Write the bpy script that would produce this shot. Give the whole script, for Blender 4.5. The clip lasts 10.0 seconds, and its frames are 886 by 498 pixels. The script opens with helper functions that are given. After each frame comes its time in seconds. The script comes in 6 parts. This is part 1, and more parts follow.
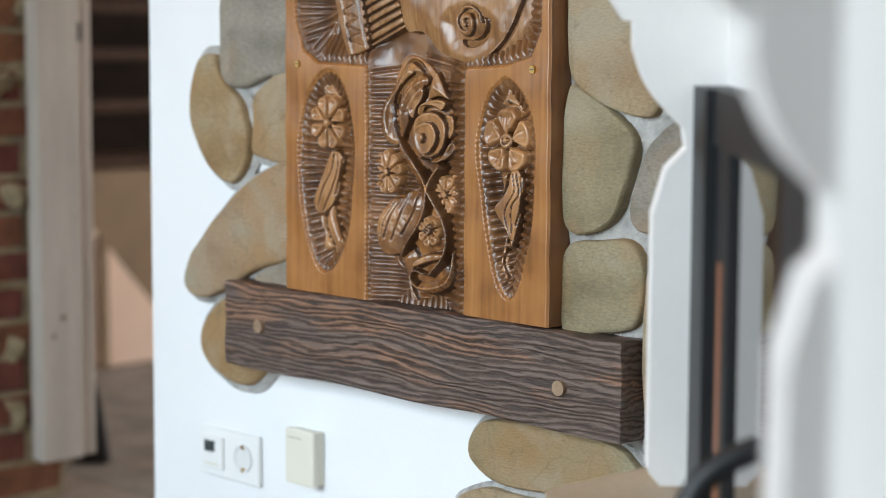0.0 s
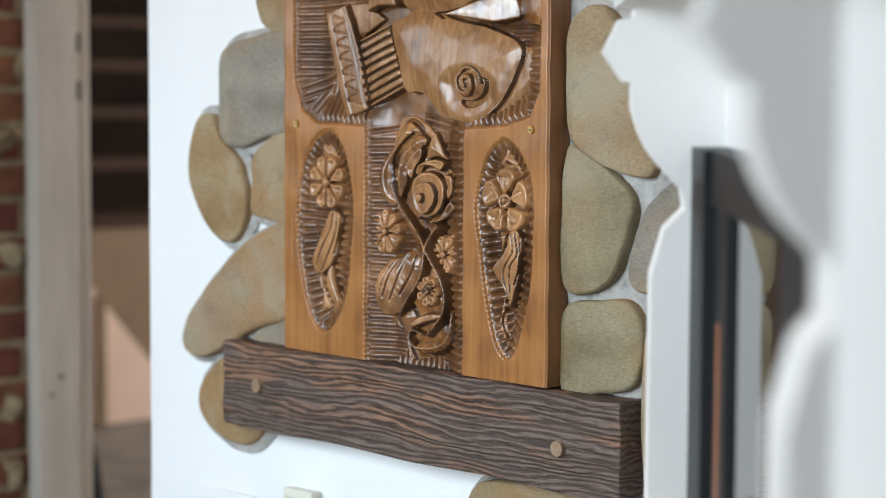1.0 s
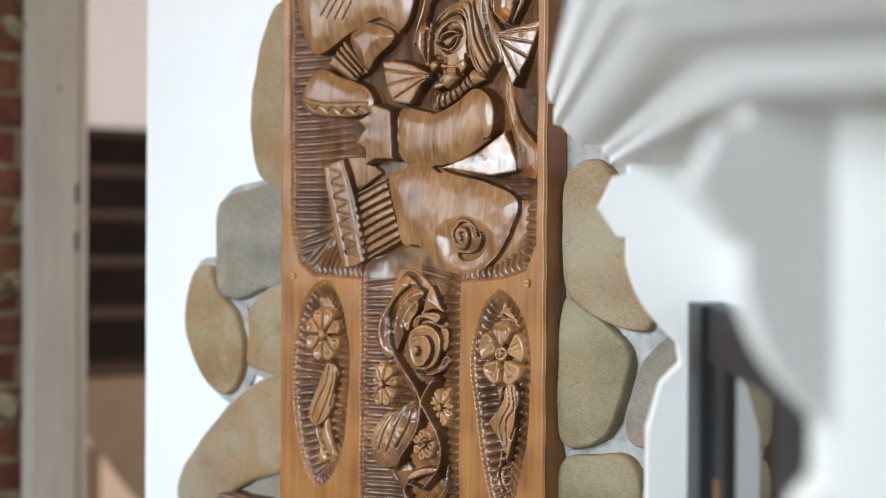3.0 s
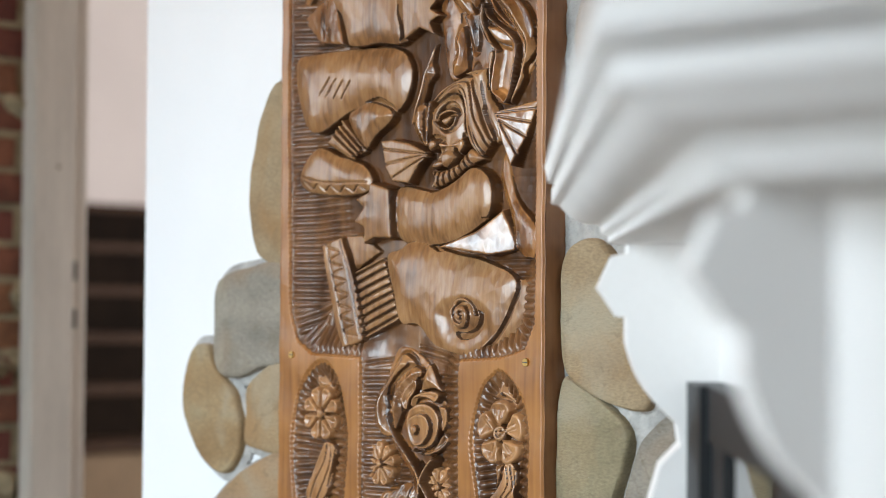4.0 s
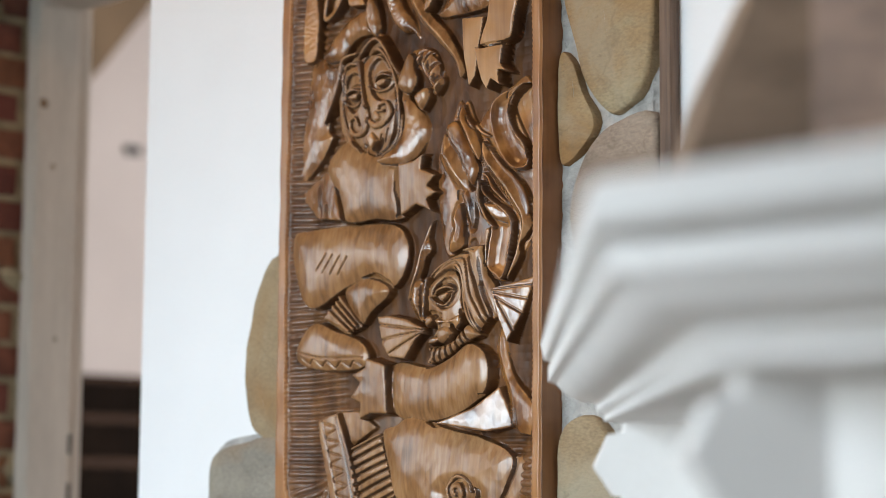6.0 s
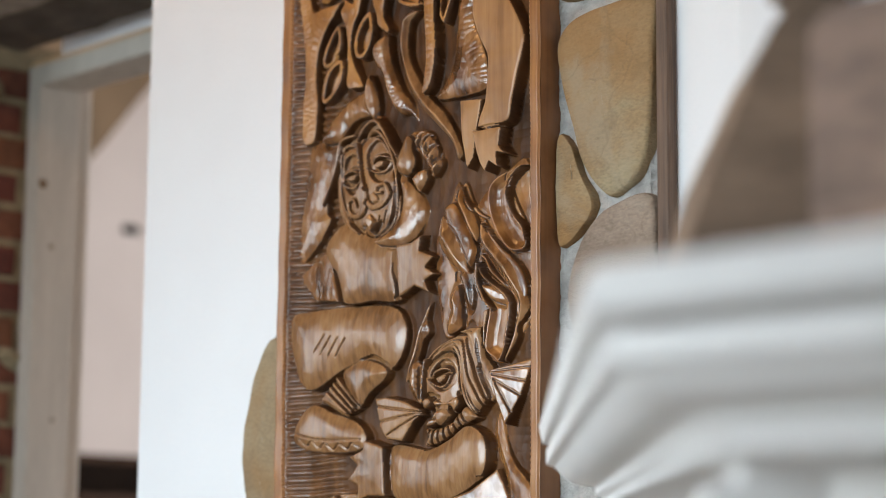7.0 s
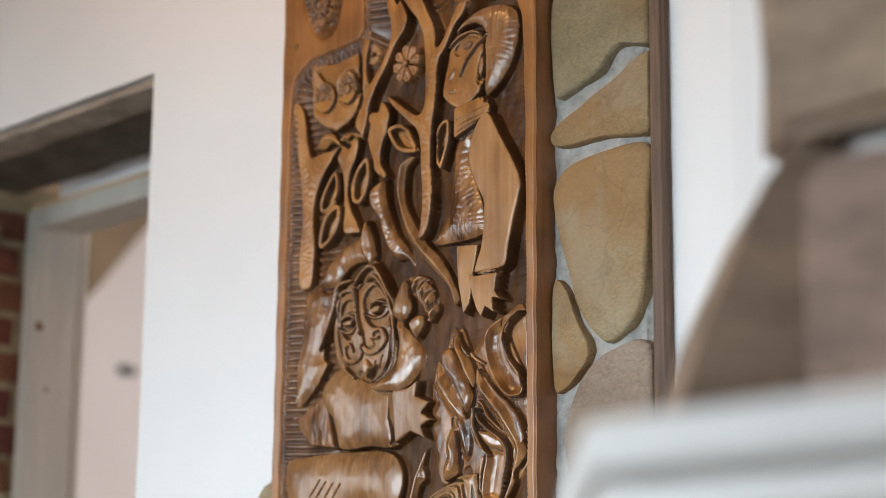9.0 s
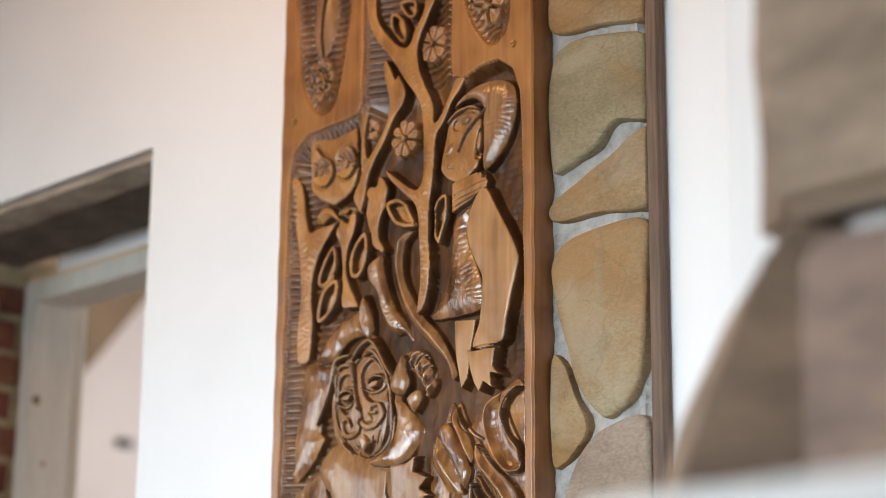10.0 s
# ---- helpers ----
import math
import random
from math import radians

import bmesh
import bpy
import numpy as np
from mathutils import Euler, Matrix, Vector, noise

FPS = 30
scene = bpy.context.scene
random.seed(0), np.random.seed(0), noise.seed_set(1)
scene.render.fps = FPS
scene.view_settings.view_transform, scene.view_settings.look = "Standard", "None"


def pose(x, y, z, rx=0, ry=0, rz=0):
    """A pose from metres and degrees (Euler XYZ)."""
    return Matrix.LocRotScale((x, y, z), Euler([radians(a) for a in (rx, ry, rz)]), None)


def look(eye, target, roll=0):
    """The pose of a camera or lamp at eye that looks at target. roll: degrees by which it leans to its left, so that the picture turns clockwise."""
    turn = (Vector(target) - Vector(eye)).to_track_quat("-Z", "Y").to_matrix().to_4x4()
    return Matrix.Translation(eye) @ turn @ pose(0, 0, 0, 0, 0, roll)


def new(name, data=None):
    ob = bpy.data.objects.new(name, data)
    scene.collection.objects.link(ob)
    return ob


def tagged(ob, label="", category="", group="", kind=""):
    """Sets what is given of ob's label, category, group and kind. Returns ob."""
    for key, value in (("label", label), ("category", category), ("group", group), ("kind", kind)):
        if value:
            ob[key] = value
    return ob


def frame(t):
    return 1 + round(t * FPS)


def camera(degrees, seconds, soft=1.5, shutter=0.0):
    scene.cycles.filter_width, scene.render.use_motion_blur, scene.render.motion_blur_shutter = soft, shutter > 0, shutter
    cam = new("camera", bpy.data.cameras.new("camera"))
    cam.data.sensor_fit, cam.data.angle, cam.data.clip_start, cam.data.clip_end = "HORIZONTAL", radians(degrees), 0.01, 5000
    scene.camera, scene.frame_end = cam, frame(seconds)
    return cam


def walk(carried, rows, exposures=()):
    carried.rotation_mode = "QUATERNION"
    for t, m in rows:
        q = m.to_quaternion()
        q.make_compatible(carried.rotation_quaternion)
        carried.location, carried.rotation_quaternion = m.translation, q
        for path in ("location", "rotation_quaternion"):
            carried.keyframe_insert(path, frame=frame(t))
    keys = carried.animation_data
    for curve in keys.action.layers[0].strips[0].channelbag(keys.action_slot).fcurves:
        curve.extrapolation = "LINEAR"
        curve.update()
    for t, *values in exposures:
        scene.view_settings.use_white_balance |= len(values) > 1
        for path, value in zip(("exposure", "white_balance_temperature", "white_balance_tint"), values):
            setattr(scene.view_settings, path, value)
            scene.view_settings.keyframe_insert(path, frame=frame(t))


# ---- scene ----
# The camera stands on a tripod and tilts upwards about a head a hand's width behind the lens.
cam = camera(25.34, 10.0, 0.8)
cam.data.dof.use_dof = True
cam.data.dof.focus_distance = 2.62
cam.data.dof.aperture_fstop = 2.6
TILTS = [(0, -6.354), (0.5, -5.615), (1, -4.691), (1.5, -3.765), (2, -2.572), (2.5, -1.515), (4, 1.744), (4.5, 2.819), (5, 4.09),
         (5.5, 5.417), (7, 8.902), (7.5, 10.033), (8, 10.946), (8.5, 11.906), (9, 12.942), (9.5, 14.052), (10, 15.021)]
PIVOT, ARM = Vector((2.0825, -1.9945, 1.007)), 0.125
rows = []
for t, tilt in TILTS:
    turn = 46.4170 - 0.03502 * t
    lean = 0.2615 + 0.02976 * t
    m = pose(0, 0, 0, 90 + tilt, 0, turn) @ pose(0, 0, 0, 0, 0, lean)
    rows.append((t, Matrix.Translation(PIVOT - m.col[2].to_3d() * ARM) @ m))
walk(cam, rows, [(0.0, -0.10), (1.0, -0.08), (1.5, 0.03), (2.5, 0.05), (5.0, 0.05), (5.5, -0.04), (7.5, -0.07), (9.0, -0.05), (9.5, 0.07), (10.0, 0.23)])

# ---------------------------------------------------------------- light
SKY = bpy.data.worlds.new("sky")
scene.world = SKY
SKY.use_nodes = True
sky_nodes = SKY.node_tree.nodes
sky_tex = sky_nodes.new("ShaderNodeTexSky")
sky_tex.sky_type, sky_tex.sun_disc = "NISHITA", False
sky_tex.sun_elevation, sky_tex.sun_rotation = radians(35), radians(200)
SKY.node_tree.links.new(sky_tex.outputs["Color"], sky_nodes["Background"].inputs["Color"])
sky_nodes["Background"].inputs["Strength"].default_value = 0.12


def area_lamp(name, eye, target, wide, high, watts, colour, spread=180):
    data = bpy.data.lights.new(name, "AREA")
    data.shape, data.size, data.size_y, data.energy, data.color = "RECTANGLE", wide, high, watts, colour
    data.spread = radians(spread)
    ob = new(name, data)
    ob.matrix_world = look(eye, target)
    return ob


area_lamp("window_daylight", (0.15, -2.96, 1.4), (0.05, 0, 0.2), 1.7, 1.5, 38.5, (0.748, 0.893, 1.0), 102)
area_lamp("side_window_daylight", (-3.3, -2.96, 1.75), (-1.9, 0, 0.6), 1.7, 1.3, 17, (0.775, 0.895, 1.0), 110)
# Lamp added to brighten the hall; the wall behind it has no window.
area_lamp("hall_fill", (-1.3, 4.95, 1.7), (-3.3, 1.5, 0.7), 2.0, 1.5, 235, (1.0, 0.935, 0.91))
ceiling_bulb = bpy.data.lights.new("ceiling_bulb", "POINT")
ceiling_bulb.energy, ceiling_bulb.color, ceiling_bulb.shadow_soft_size = 16.5, (1.0, 0.52, 0.21), 0.1
new("ceiling_bulb", ceiling_bulb).location = (-0.25, -1.0, 2.7)
scene.view_settings.exposure = 0.0


# ---------------------------------------------------------------- materials
def mat(name, colour, rough=0.6, vary=0.15, scale=6.0, bump=0.15, fine=60.0, metal=0.0, stretch=(1, 1, 1), second=None,
        third=None, spec=0.5, islands=False, coat=0.0, distance=0.004):
    """A surface with broad blotches, fine grain and a little relief; colours are base colours."""
    m = bpy.data.materials.new(name)
    m.use_nodes = True
    nt = m.node_tree
    n, link = nt.nodes, nt.links.new
    b = n["Principled BSDF"]
    tc, mp = n.new("ShaderNodeTexCoord"), n.new("ShaderNodeMapping")
    mp.inputs["Scale"].default_value = stretch
    geo = n.new("ShaderNodeNewGeometry")
    link(geo.outputs["Position"], mp.inputs["Vector"])
    big, small = n.new("ShaderNodeTexNoise"), n.new("ShaderNodeTexNoise")
    for tex, s, d in ((big, scale, 4), (small, fine, 3)):
        tex.inputs["Scale"].default_value, tex.inputs["Detail"].default_value = s, d
        link(mp.outputs["Vector"], tex.inputs["Vector"])
    ramp = n.new("ShaderNodeValToRGB")
    dark = [c * (1 - vary) for c in colour]
    light = second or [min(1, c * (1 + vary)) for c in colour]
    ramp.color_ramp.elements[0].position, ramp.color_ramp.elements[0].color = 0.3, (*dark, 1)
    ramp.color_ramp.elements[1].position, ramp.color_ramp.elements[1].color = 0.7, (*light, 1)
    if third:
        e = ramp.color_ramp.elements.new(0.55)
        e.color = (*third, 1)
    link(big.outputs["Fac"], ramp.inputs["Fac"])
    mix = n.new("ShaderNodeMix")
    mix.data_type, mix.blend_type = "RGBA", "OVERLAY"
    mix.inputs[0].default_value = min(1, vary * 1.5)
    link(ramp.outputs["Color"], mix.inputs[6])
    link(small.outputs["Fac"], mix.inputs[7])
    last = mix.outputs[2]
    if islands:
        info, hsv = n.new("ShaderNodeObjectInfo"), n.new("ShaderNodeHueSaturation")
        rng, rng2 = n.new("ShaderNodeMapRange"), n.new("ShaderNodeMapRange")
        for r, lo, hi, sock in ((rng, 0.75, 1.2, "Value"), (rng2, 0.485, 0.515, "Hue")):
            r.inputs["To Min"].default_value, r.inputs["To Max"].default_value = lo, hi
            link(info.outputs["Random"], r.inputs["Value"])
            link(r.outputs["Result"], hsv.inputs[sock])
        link(last, hsv.inputs["Color"])
        last = hsv.outputs["Color"]
    link(last, b.inputs["Base Color"])
    b.inputs["Roughness"].default_value, b.inputs["Metallic"].default_value = rough, metal
    b.inputs["Specular IOR Level"].default_value = spec
    b.inputs["Coat Weight"].default_value = coat
    b.inputs["Coat Roughness"].default_value = 0.19
    if bump:
        bp = n.new("ShaderNodeBump")
        bp.inputs["Strength"].default_value, bp.inputs["Distance"].default_value = bump, distance
        link(small.outputs["Fac"], bp.inputs["Height"])
        link(bp.outputs["Normal"], b.inputs["Normal"])
    return m


PLASTER = mat("white_plaster", (0.80, 0.80, 0.80), 0.85, 0.03, 3, 0.12, 120)
# Walls out of view, their grey kept dark to cut the bounce light.
ROOMWALL = mat("unseen_dark_plaster", (0.19, 0.185, 0.175), 0.9, 0.1, 3, 0.2, 60)
STRIP = mat("weathered_strip", (0.14, 0.085, 0.055), 0.65, 0.35, 3, 0.4, 9, stretch=(30, 30, 1.5))
PORTAL = mat("white_cast_stone", (0.79, 0.765, 0.74), 0.75, 0.05, 4, 0.1, 150)
# Ceiling out of view; the pine tone is chosen for its warm bounce.
CEIL = mat("pine_boards", (0.30, 0.19, 0.10), 0.5, 0.2, 3, 0.1, 40, stretch=(1, 8, 8))
FLOOR = mat("floor_tiles_warm", (0.25, 0.20, 0.16), 0.5, 0.25, 4, 0.15, 70)
HALLFLOOR = mat("rough_screed", (0.22, 0.19, 0.16), 0.9, 0.25, 9, 0.5, 60)
CONCRETE = mat("raw_concrete", (0.11, 0.085, 0.065), 0.9, 0.3, 14, 0.6, 70)
LIP = mat("broken_plaster_edge", (0.34, 0.28, 0.22), 0.9, 0.25, 16, 0.6, 70)
PINKWALL = mat("hall_plaster", (0.74, 0.70, 0.68), 0.85, 0.05, 2, 0.1, 90)
PAINTED = mat("grey_primed_timber", (0.52, 0.475, 0.41), 0.6, 0.1, 5, 0.2, 40, stretch=(6, 6, 0.6))
RAWPINE = mat("raw_pine_edge", (0.55, 0.36, 0.2), 0.7, 0.15, 8, 0.2, 60)
BRICK = mat("red_brick", (0.17, 0.06, 0.033), 0.9, 0.3, 18, 0.5, 90, islands=True)
FOAM = mat("yellow_foam_mortar", (0.28, 0.22, 0.13), 0.9, 0.3, 25, 0.8, 90)
STAIR = mat("dark_stair_wood", (0.06, 0.033, 0.02), 0.6, 0.3, 6, 0.2, 50, stretch=(1, 6, 6), spec=0.15)
# Risers near black: the shade under each tread is in their colour.
RISER = mat("shade_black_risers", (0.012, 0.007, 0.004), 0.8, 0.3, 6, 0.2, 50, spec=0.1)
STAIRSIDE = mat("brown_stair_side", (0.24, 0.17, 0.10), 0.7, 0.15, 5, 0.15, 60)
BLACK = mat("black_cloth", (0.012, 0.012, 0.012), 0.9, 0.2, 10, 0.3, 80)
IRON = mat("black_stove_steel", (0.011, 0.013, 0.015), 0.5, 0.2, 10, 0.1, 120)
PLASTIC = mat("white_plastic", (0.80, 0.80, 0.78), 0.35, 0.02, 5, 0, 60)
CREAM = mat("cream_plastic", (0.72, 0.69, 0.58), 0.4, 0.02, 5, 0, 60)
DARKGREY = mat("dark_display", (0.05, 0.06, 0.06), 0.3, 0.1, 5, 0, 60)
MORTAR = mat("grey_mortar", (0.39, 0.375, 0.35), 0.95, 0.22, 26, 1.0, 75, distance=0.01)
SLAB = mat("brown_weathered_slab", (0.25, 0.165, 0.115), 0.75, 0.35, 7, 0.4, 45, stretch=(1, 1, 4), islands=True)
HEARTH = mat("beige_hearth_tile", (0.50, 0.39, 0.27), 0.5, 0.1, 6, 0.1, 80)
FIRECLAY = mat("fireclay_orange", (0.50, 0.21, 0.11), 0.4, 0.1, 12, 0, 60, metal=0.6)
BRASS = mat("brass_screw", (0.55, 0.36, 0.12), 0.35, 0.1, 30, 0, 60, metal=1.0)


def stone_mat(name, colour, second):
    """Riven sandstone: soft layers, rust stains and pale bloom, dark specks, a gritty face."""
    m = mat(name, colour, 0.8, 0.25, 6.5, 0.5, 150, second=second, third=[0.6 * a + 0.4 * c for a, c in zip(colour, second)], stretch=(1, 1, 2.2), distance=0.004)
    n, link = m.node_tree.nodes, m.node_tree.links.new
    b = n["Principled BSDF"]
    last = b.inputs["Base Color"].links[0].from_socket
    geo, info, shift = n.new("ShaderNodeNewGeometry"), n.new("ShaderNodeObjectInfo"), n.new("ShaderNodeVectorMath")
    shift.operation = "ADD"
    link(geo.outputs["Position"], shift.inputs[0])
    link(info.outputs["Random"], shift.inputs[1])
    for size, detail, low, high, amount, tint in ((4.5, 3, 0.48, 0.66, 0.6, (0.30, 0.155, 0.05)), (8, 5, 0.54, 0.66, 0.45, (0.36, 0.31, 0.225)),
                                                  (60, 3, 0.62, 0.74, 0.3, (0.09, 0.065, 0.035)), (20, 7, 0.58, 0.66, 0.25, (0.15, 0.11, 0.06))):
        tex, rng, mix, move = n.new("ShaderNodeTexNoise"), n.new("ShaderNodeMapRange"), n.new("ShaderNodeMix"), n.new("ShaderNodeVectorMath")
        move.inputs[1].default_value = (size * 0.37, 0, size * 0.61)
        tex.inputs["Scale"].default_value, tex.inputs["Detail"].default_value, tex.inputs["Distortion"].default_value = size, detail, 0.6
        rng.inputs["From Min"].default_value, rng.inputs["From Max"].default_value, rng.inputs["To Max"].default_value = low, high, amount
        mix.data_type = "RGBA"
        mix.inputs[7].default_value = (*tint, 1)
        link(shift.outputs[0], move.inputs[0])
        link(move.outputs[0], tex.inputs["Vector"])
        link(tex.outputs["Fac"], rng.inputs["Value"])
        link(rng.outputs["Result"], mix.inputs[0])
        link(last, mix.inputs[6])
        last = mix.outputs[2]
    # fracture lines
    vein, gap, mix = n.new("ShaderNodeTexVoronoi"), n.new("ShaderNodeMapRange"), n.new("ShaderNodeMix")
    bend, flow = n.new("ShaderNodeTexNoise"), n.new("ShaderNodeVectorMath")
    bend.inputs["Scale"].default_value, bend.inputs["Detail"].default_value = 9, 4
    flow.operation = "MULTIPLY_ADD"
    flow.inputs[1].default_value = (0.12, 0.12, 0.12)
    link(shift.outputs[0], bend.inputs["Vector"])
    link(bend.outputs["Color"], flow.inputs[0])
    link(shift.outputs[0], flow.inputs[2])
    vein.feature, vein.inputs["Scale"].default_value = "DISTANCE_TO_EDGE", 6.5
    link(flow.outputs[0], vein.inputs["Vector"])
    gap.inputs["From Min"].default_value, gap.inputs["From Max"].default_value = 0.0, 0.022
    gap.inputs["To Min"].default_value, gap.inputs["To Max"].default_value = 0.2, 0.0
    link(vein.outputs["Distance"], gap.inputs["Value"])
    mix.data_type = "RGBA"
    mix.inputs[7].default_value = (0.10, 0.07, 0.035, 1)
    link(gap.outputs["Result"], mix.inputs[0])
    link(last, mix.inputs[6])
    last = mix.outputs[2]
    link(last, b.inputs["Base Color"])
    return m


STONES = {
    "grey": stone_mat("grey_sandstone", (0.220, 0.195, 0.157), (0.285, 0.249, 0.197)),
    "ochre": stone_mat("ochre_sandstone", (0.298, 0.177, 0.073), (0.319, 0.252, 0.148)),
    "tan": stone_mat("tan_sandstone", (0.335, 0.222, 0.132), (0.302, 0.249, 0.169)),
    "olive": stone_mat("olive_sandstone", (0.228, 0.185, 0.099), (0.293, 0.248, 0.160)),
    "buff": stone_mat("buff_sandstone", (0.335, 0.226, 0.119), (0.302, 0.256, 0.169)),
    "mauve": stone_mat("mauve_sandstone", (0.273, 0.200, 0.146), (0.320, 0.253, 0.194)),
}


def wood_mat(name, dark, mid, light, rings=(1, 1, 1), rough=0.35, coat=0.0, bump=0.3, grain=30.0, relief=0.003, chips=0.0, strokes=60):
    """Stained wood: stretched grain, blotches of stain, tool marks."""
    m = bpy.data.materials.new(name)
    m.use_nodes = True
    nt = m.node_tree
    n, link = nt.nodes, nt.links.new
    b = n["Principled BSDF"]
    geo, mp = n.new("ShaderNodeNewGeometry"), n.new("ShaderNodeMapping")
    mp.inputs["Scale"].default_value = rings
    link(geo.outputs["Position"], mp.inputs["Vector"])
    g, blot, tool = (n.new("ShaderNodeTexNoise") for _ in range(3))
    g.inputs["Scale"].default_value, g.inputs["Detail"].default_value, g.inputs["Distortion"].default_value = grain, 5, 0.4
    blot.inputs["Scale"].default_value, blot.inputs["Detail"].default_value = 16, 3
    tool.inputs["Scale"].default_value, tool.inputs["Detail"].default_value = 75, 0.5
    chip = n.new("ShaderNodeTexVoronoi")
    chip.feature, chip.inputs["Scale"].default_value = "SMOOTH_F1", strokes
    chip.inputs["Smoothness"].default_value = 0.25
    warp = n.new("ShaderNodeMapping")
    warp.inputs["Scale"].default_value, warp.inputs["Rotation"].default_value = (1.35, 1.0, 0.8), (0, 0.7, 0)
    link(geo.outputs["Position"], warp.inputs["Vector"])
    link(warp.outputs["Vector"], chip.inputs["Vector"])
    link(mp.outputs["Vector"], g.inputs["Vector"])
    link(geo.outputs["Position"], blot.inputs["Vector"])
    link(geo.outputs["Position"], tool.inputs["Vector"])
    add = n.new("ShaderNodeMath")
    add.operation = "MULTIPLY_ADD"
    link(g.outputs["Fac"], add.inputs[0])
    add.inputs[1].default_value = 0.5
    half = n.new("ShaderNodeMath")
    half.operation = "MULTIPLY"
    link(blot.outputs["Fac"], half.inputs[0])
    half.inputs[1].default_value = 0.5
    link(half.outputs[0], add.inputs[2])
    ramp = n.new("ShaderNodeValToRGB")
    ramp.color_ramp.elements[0].position, ramp.color_ramp.elements[0].color = 0.36, (*dark, 1)
    ramp.color_ramp.elements[1].position, ramp.color_ramp.elements[1].color = 0.64, (*light, 1)
    e = ramp.color_ramp.elements.new(0.49)
    e.color = (*mid, 1)
    link(add.outputs[0], ramp.inputs["Fac"])
    # rubbed arrises, lightened in colour to hold edge highlights as well
    edge_light, edge_gain, blend = n.new("ShaderNodeMapRange"), n.new("ShaderNodeMath"), n.new("ShaderNodeMix")
    edge_light.inputs["From Min"].default_value, edge_light.inputs["From Max"].default_value, edge_light.inputs["To Max"].default_value = 0.51, 0.6, 0.75
    link(geo.outputs["Pointiness"], edge_light.inputs["Value"])
    edge_gain.operation = "MULTIPLY"
    link(edge_light.outputs["Result"], edge_gain.inputs[0])
    link(blot.outputs["Fac"], edge_gain.inputs[1])
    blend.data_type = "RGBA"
    link(edge_gain.outputs[0], blend.inputs[0])
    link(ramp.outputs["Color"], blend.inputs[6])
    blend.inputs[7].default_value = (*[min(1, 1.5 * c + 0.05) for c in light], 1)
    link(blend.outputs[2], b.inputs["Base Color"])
    b.inputs["Roughness"].default_value, b.inputs["Coat Weight"].default_value = rough, coat
    b.inputs["Coat Roughness"].default_value = 0.19
    b1, b2 = n.new("ShaderNodeBump"), n.new("ShaderNodeBump")
    b1.inputs["Strength"].default_value, b1.inputs["Distance"].default_value = bump, relief
    b2.inputs["Strength"].default_value, b2.inputs["Distance"].default_value = bump * 0.8, 0.004
    link(g.outputs["Fac"], b1.inputs["Height"])
    link(tool.outputs["Fac"], b2.inputs["Height"])
    link(b1.outputs["Normal"], b2.inputs["Normal"])
    b3 = n.new("ShaderNodeBump")
    b3.inputs["Strength"].default_value, b3.inputs["Distance"].default_value = chips, 0.006
    link(chip.outputs["Distance"], b3.inputs["Height"])
    link(b2.outputs["Normal"], b3.inputs["Normal"])
    link(b3.outputs["Normal"], b.inputs["Normal"])
    return m


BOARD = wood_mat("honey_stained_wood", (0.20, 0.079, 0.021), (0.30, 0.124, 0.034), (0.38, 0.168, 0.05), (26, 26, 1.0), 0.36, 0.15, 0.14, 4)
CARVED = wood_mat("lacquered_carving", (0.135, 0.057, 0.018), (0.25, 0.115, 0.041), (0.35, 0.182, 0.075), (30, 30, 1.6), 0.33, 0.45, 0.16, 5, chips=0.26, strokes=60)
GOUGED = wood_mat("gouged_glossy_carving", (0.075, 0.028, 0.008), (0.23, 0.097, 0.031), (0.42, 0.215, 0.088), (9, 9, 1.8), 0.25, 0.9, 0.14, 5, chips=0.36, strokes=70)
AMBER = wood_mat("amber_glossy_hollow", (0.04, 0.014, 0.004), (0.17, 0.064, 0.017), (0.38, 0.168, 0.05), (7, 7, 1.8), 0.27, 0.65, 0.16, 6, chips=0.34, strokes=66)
# Steep sides: dark stain, blackened further to carry the shade between forms.
CUTSIDE = wood_mat("shade_stained_cut_side", (0.028, 0.0105, 0.003), (0.06, 0.023, 0.0065), (0.105, 0.043, 0.0125), (10, 10, 1.5), 0.36, 0.25, 0.2, 6, chips=0.2)
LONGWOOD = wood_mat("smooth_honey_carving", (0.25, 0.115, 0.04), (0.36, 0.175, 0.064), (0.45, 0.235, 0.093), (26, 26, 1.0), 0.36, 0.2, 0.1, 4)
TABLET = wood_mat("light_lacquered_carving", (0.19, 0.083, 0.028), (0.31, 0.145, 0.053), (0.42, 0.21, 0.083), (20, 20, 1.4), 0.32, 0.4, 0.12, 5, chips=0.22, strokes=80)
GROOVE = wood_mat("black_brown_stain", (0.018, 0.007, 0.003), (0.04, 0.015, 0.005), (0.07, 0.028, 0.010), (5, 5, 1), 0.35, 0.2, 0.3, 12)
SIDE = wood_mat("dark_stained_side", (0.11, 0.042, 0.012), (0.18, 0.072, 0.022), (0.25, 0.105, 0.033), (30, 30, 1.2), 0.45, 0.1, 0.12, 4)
# Recess floor: dark stain, with the shade of its depth put into the colour.
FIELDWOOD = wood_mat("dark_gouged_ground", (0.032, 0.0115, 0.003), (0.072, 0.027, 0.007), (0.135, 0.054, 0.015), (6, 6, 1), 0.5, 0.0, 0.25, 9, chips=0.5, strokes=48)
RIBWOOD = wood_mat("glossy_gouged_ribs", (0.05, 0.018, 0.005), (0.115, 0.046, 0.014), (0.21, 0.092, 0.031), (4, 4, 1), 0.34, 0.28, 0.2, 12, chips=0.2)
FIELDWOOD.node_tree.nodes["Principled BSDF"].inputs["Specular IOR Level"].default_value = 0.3
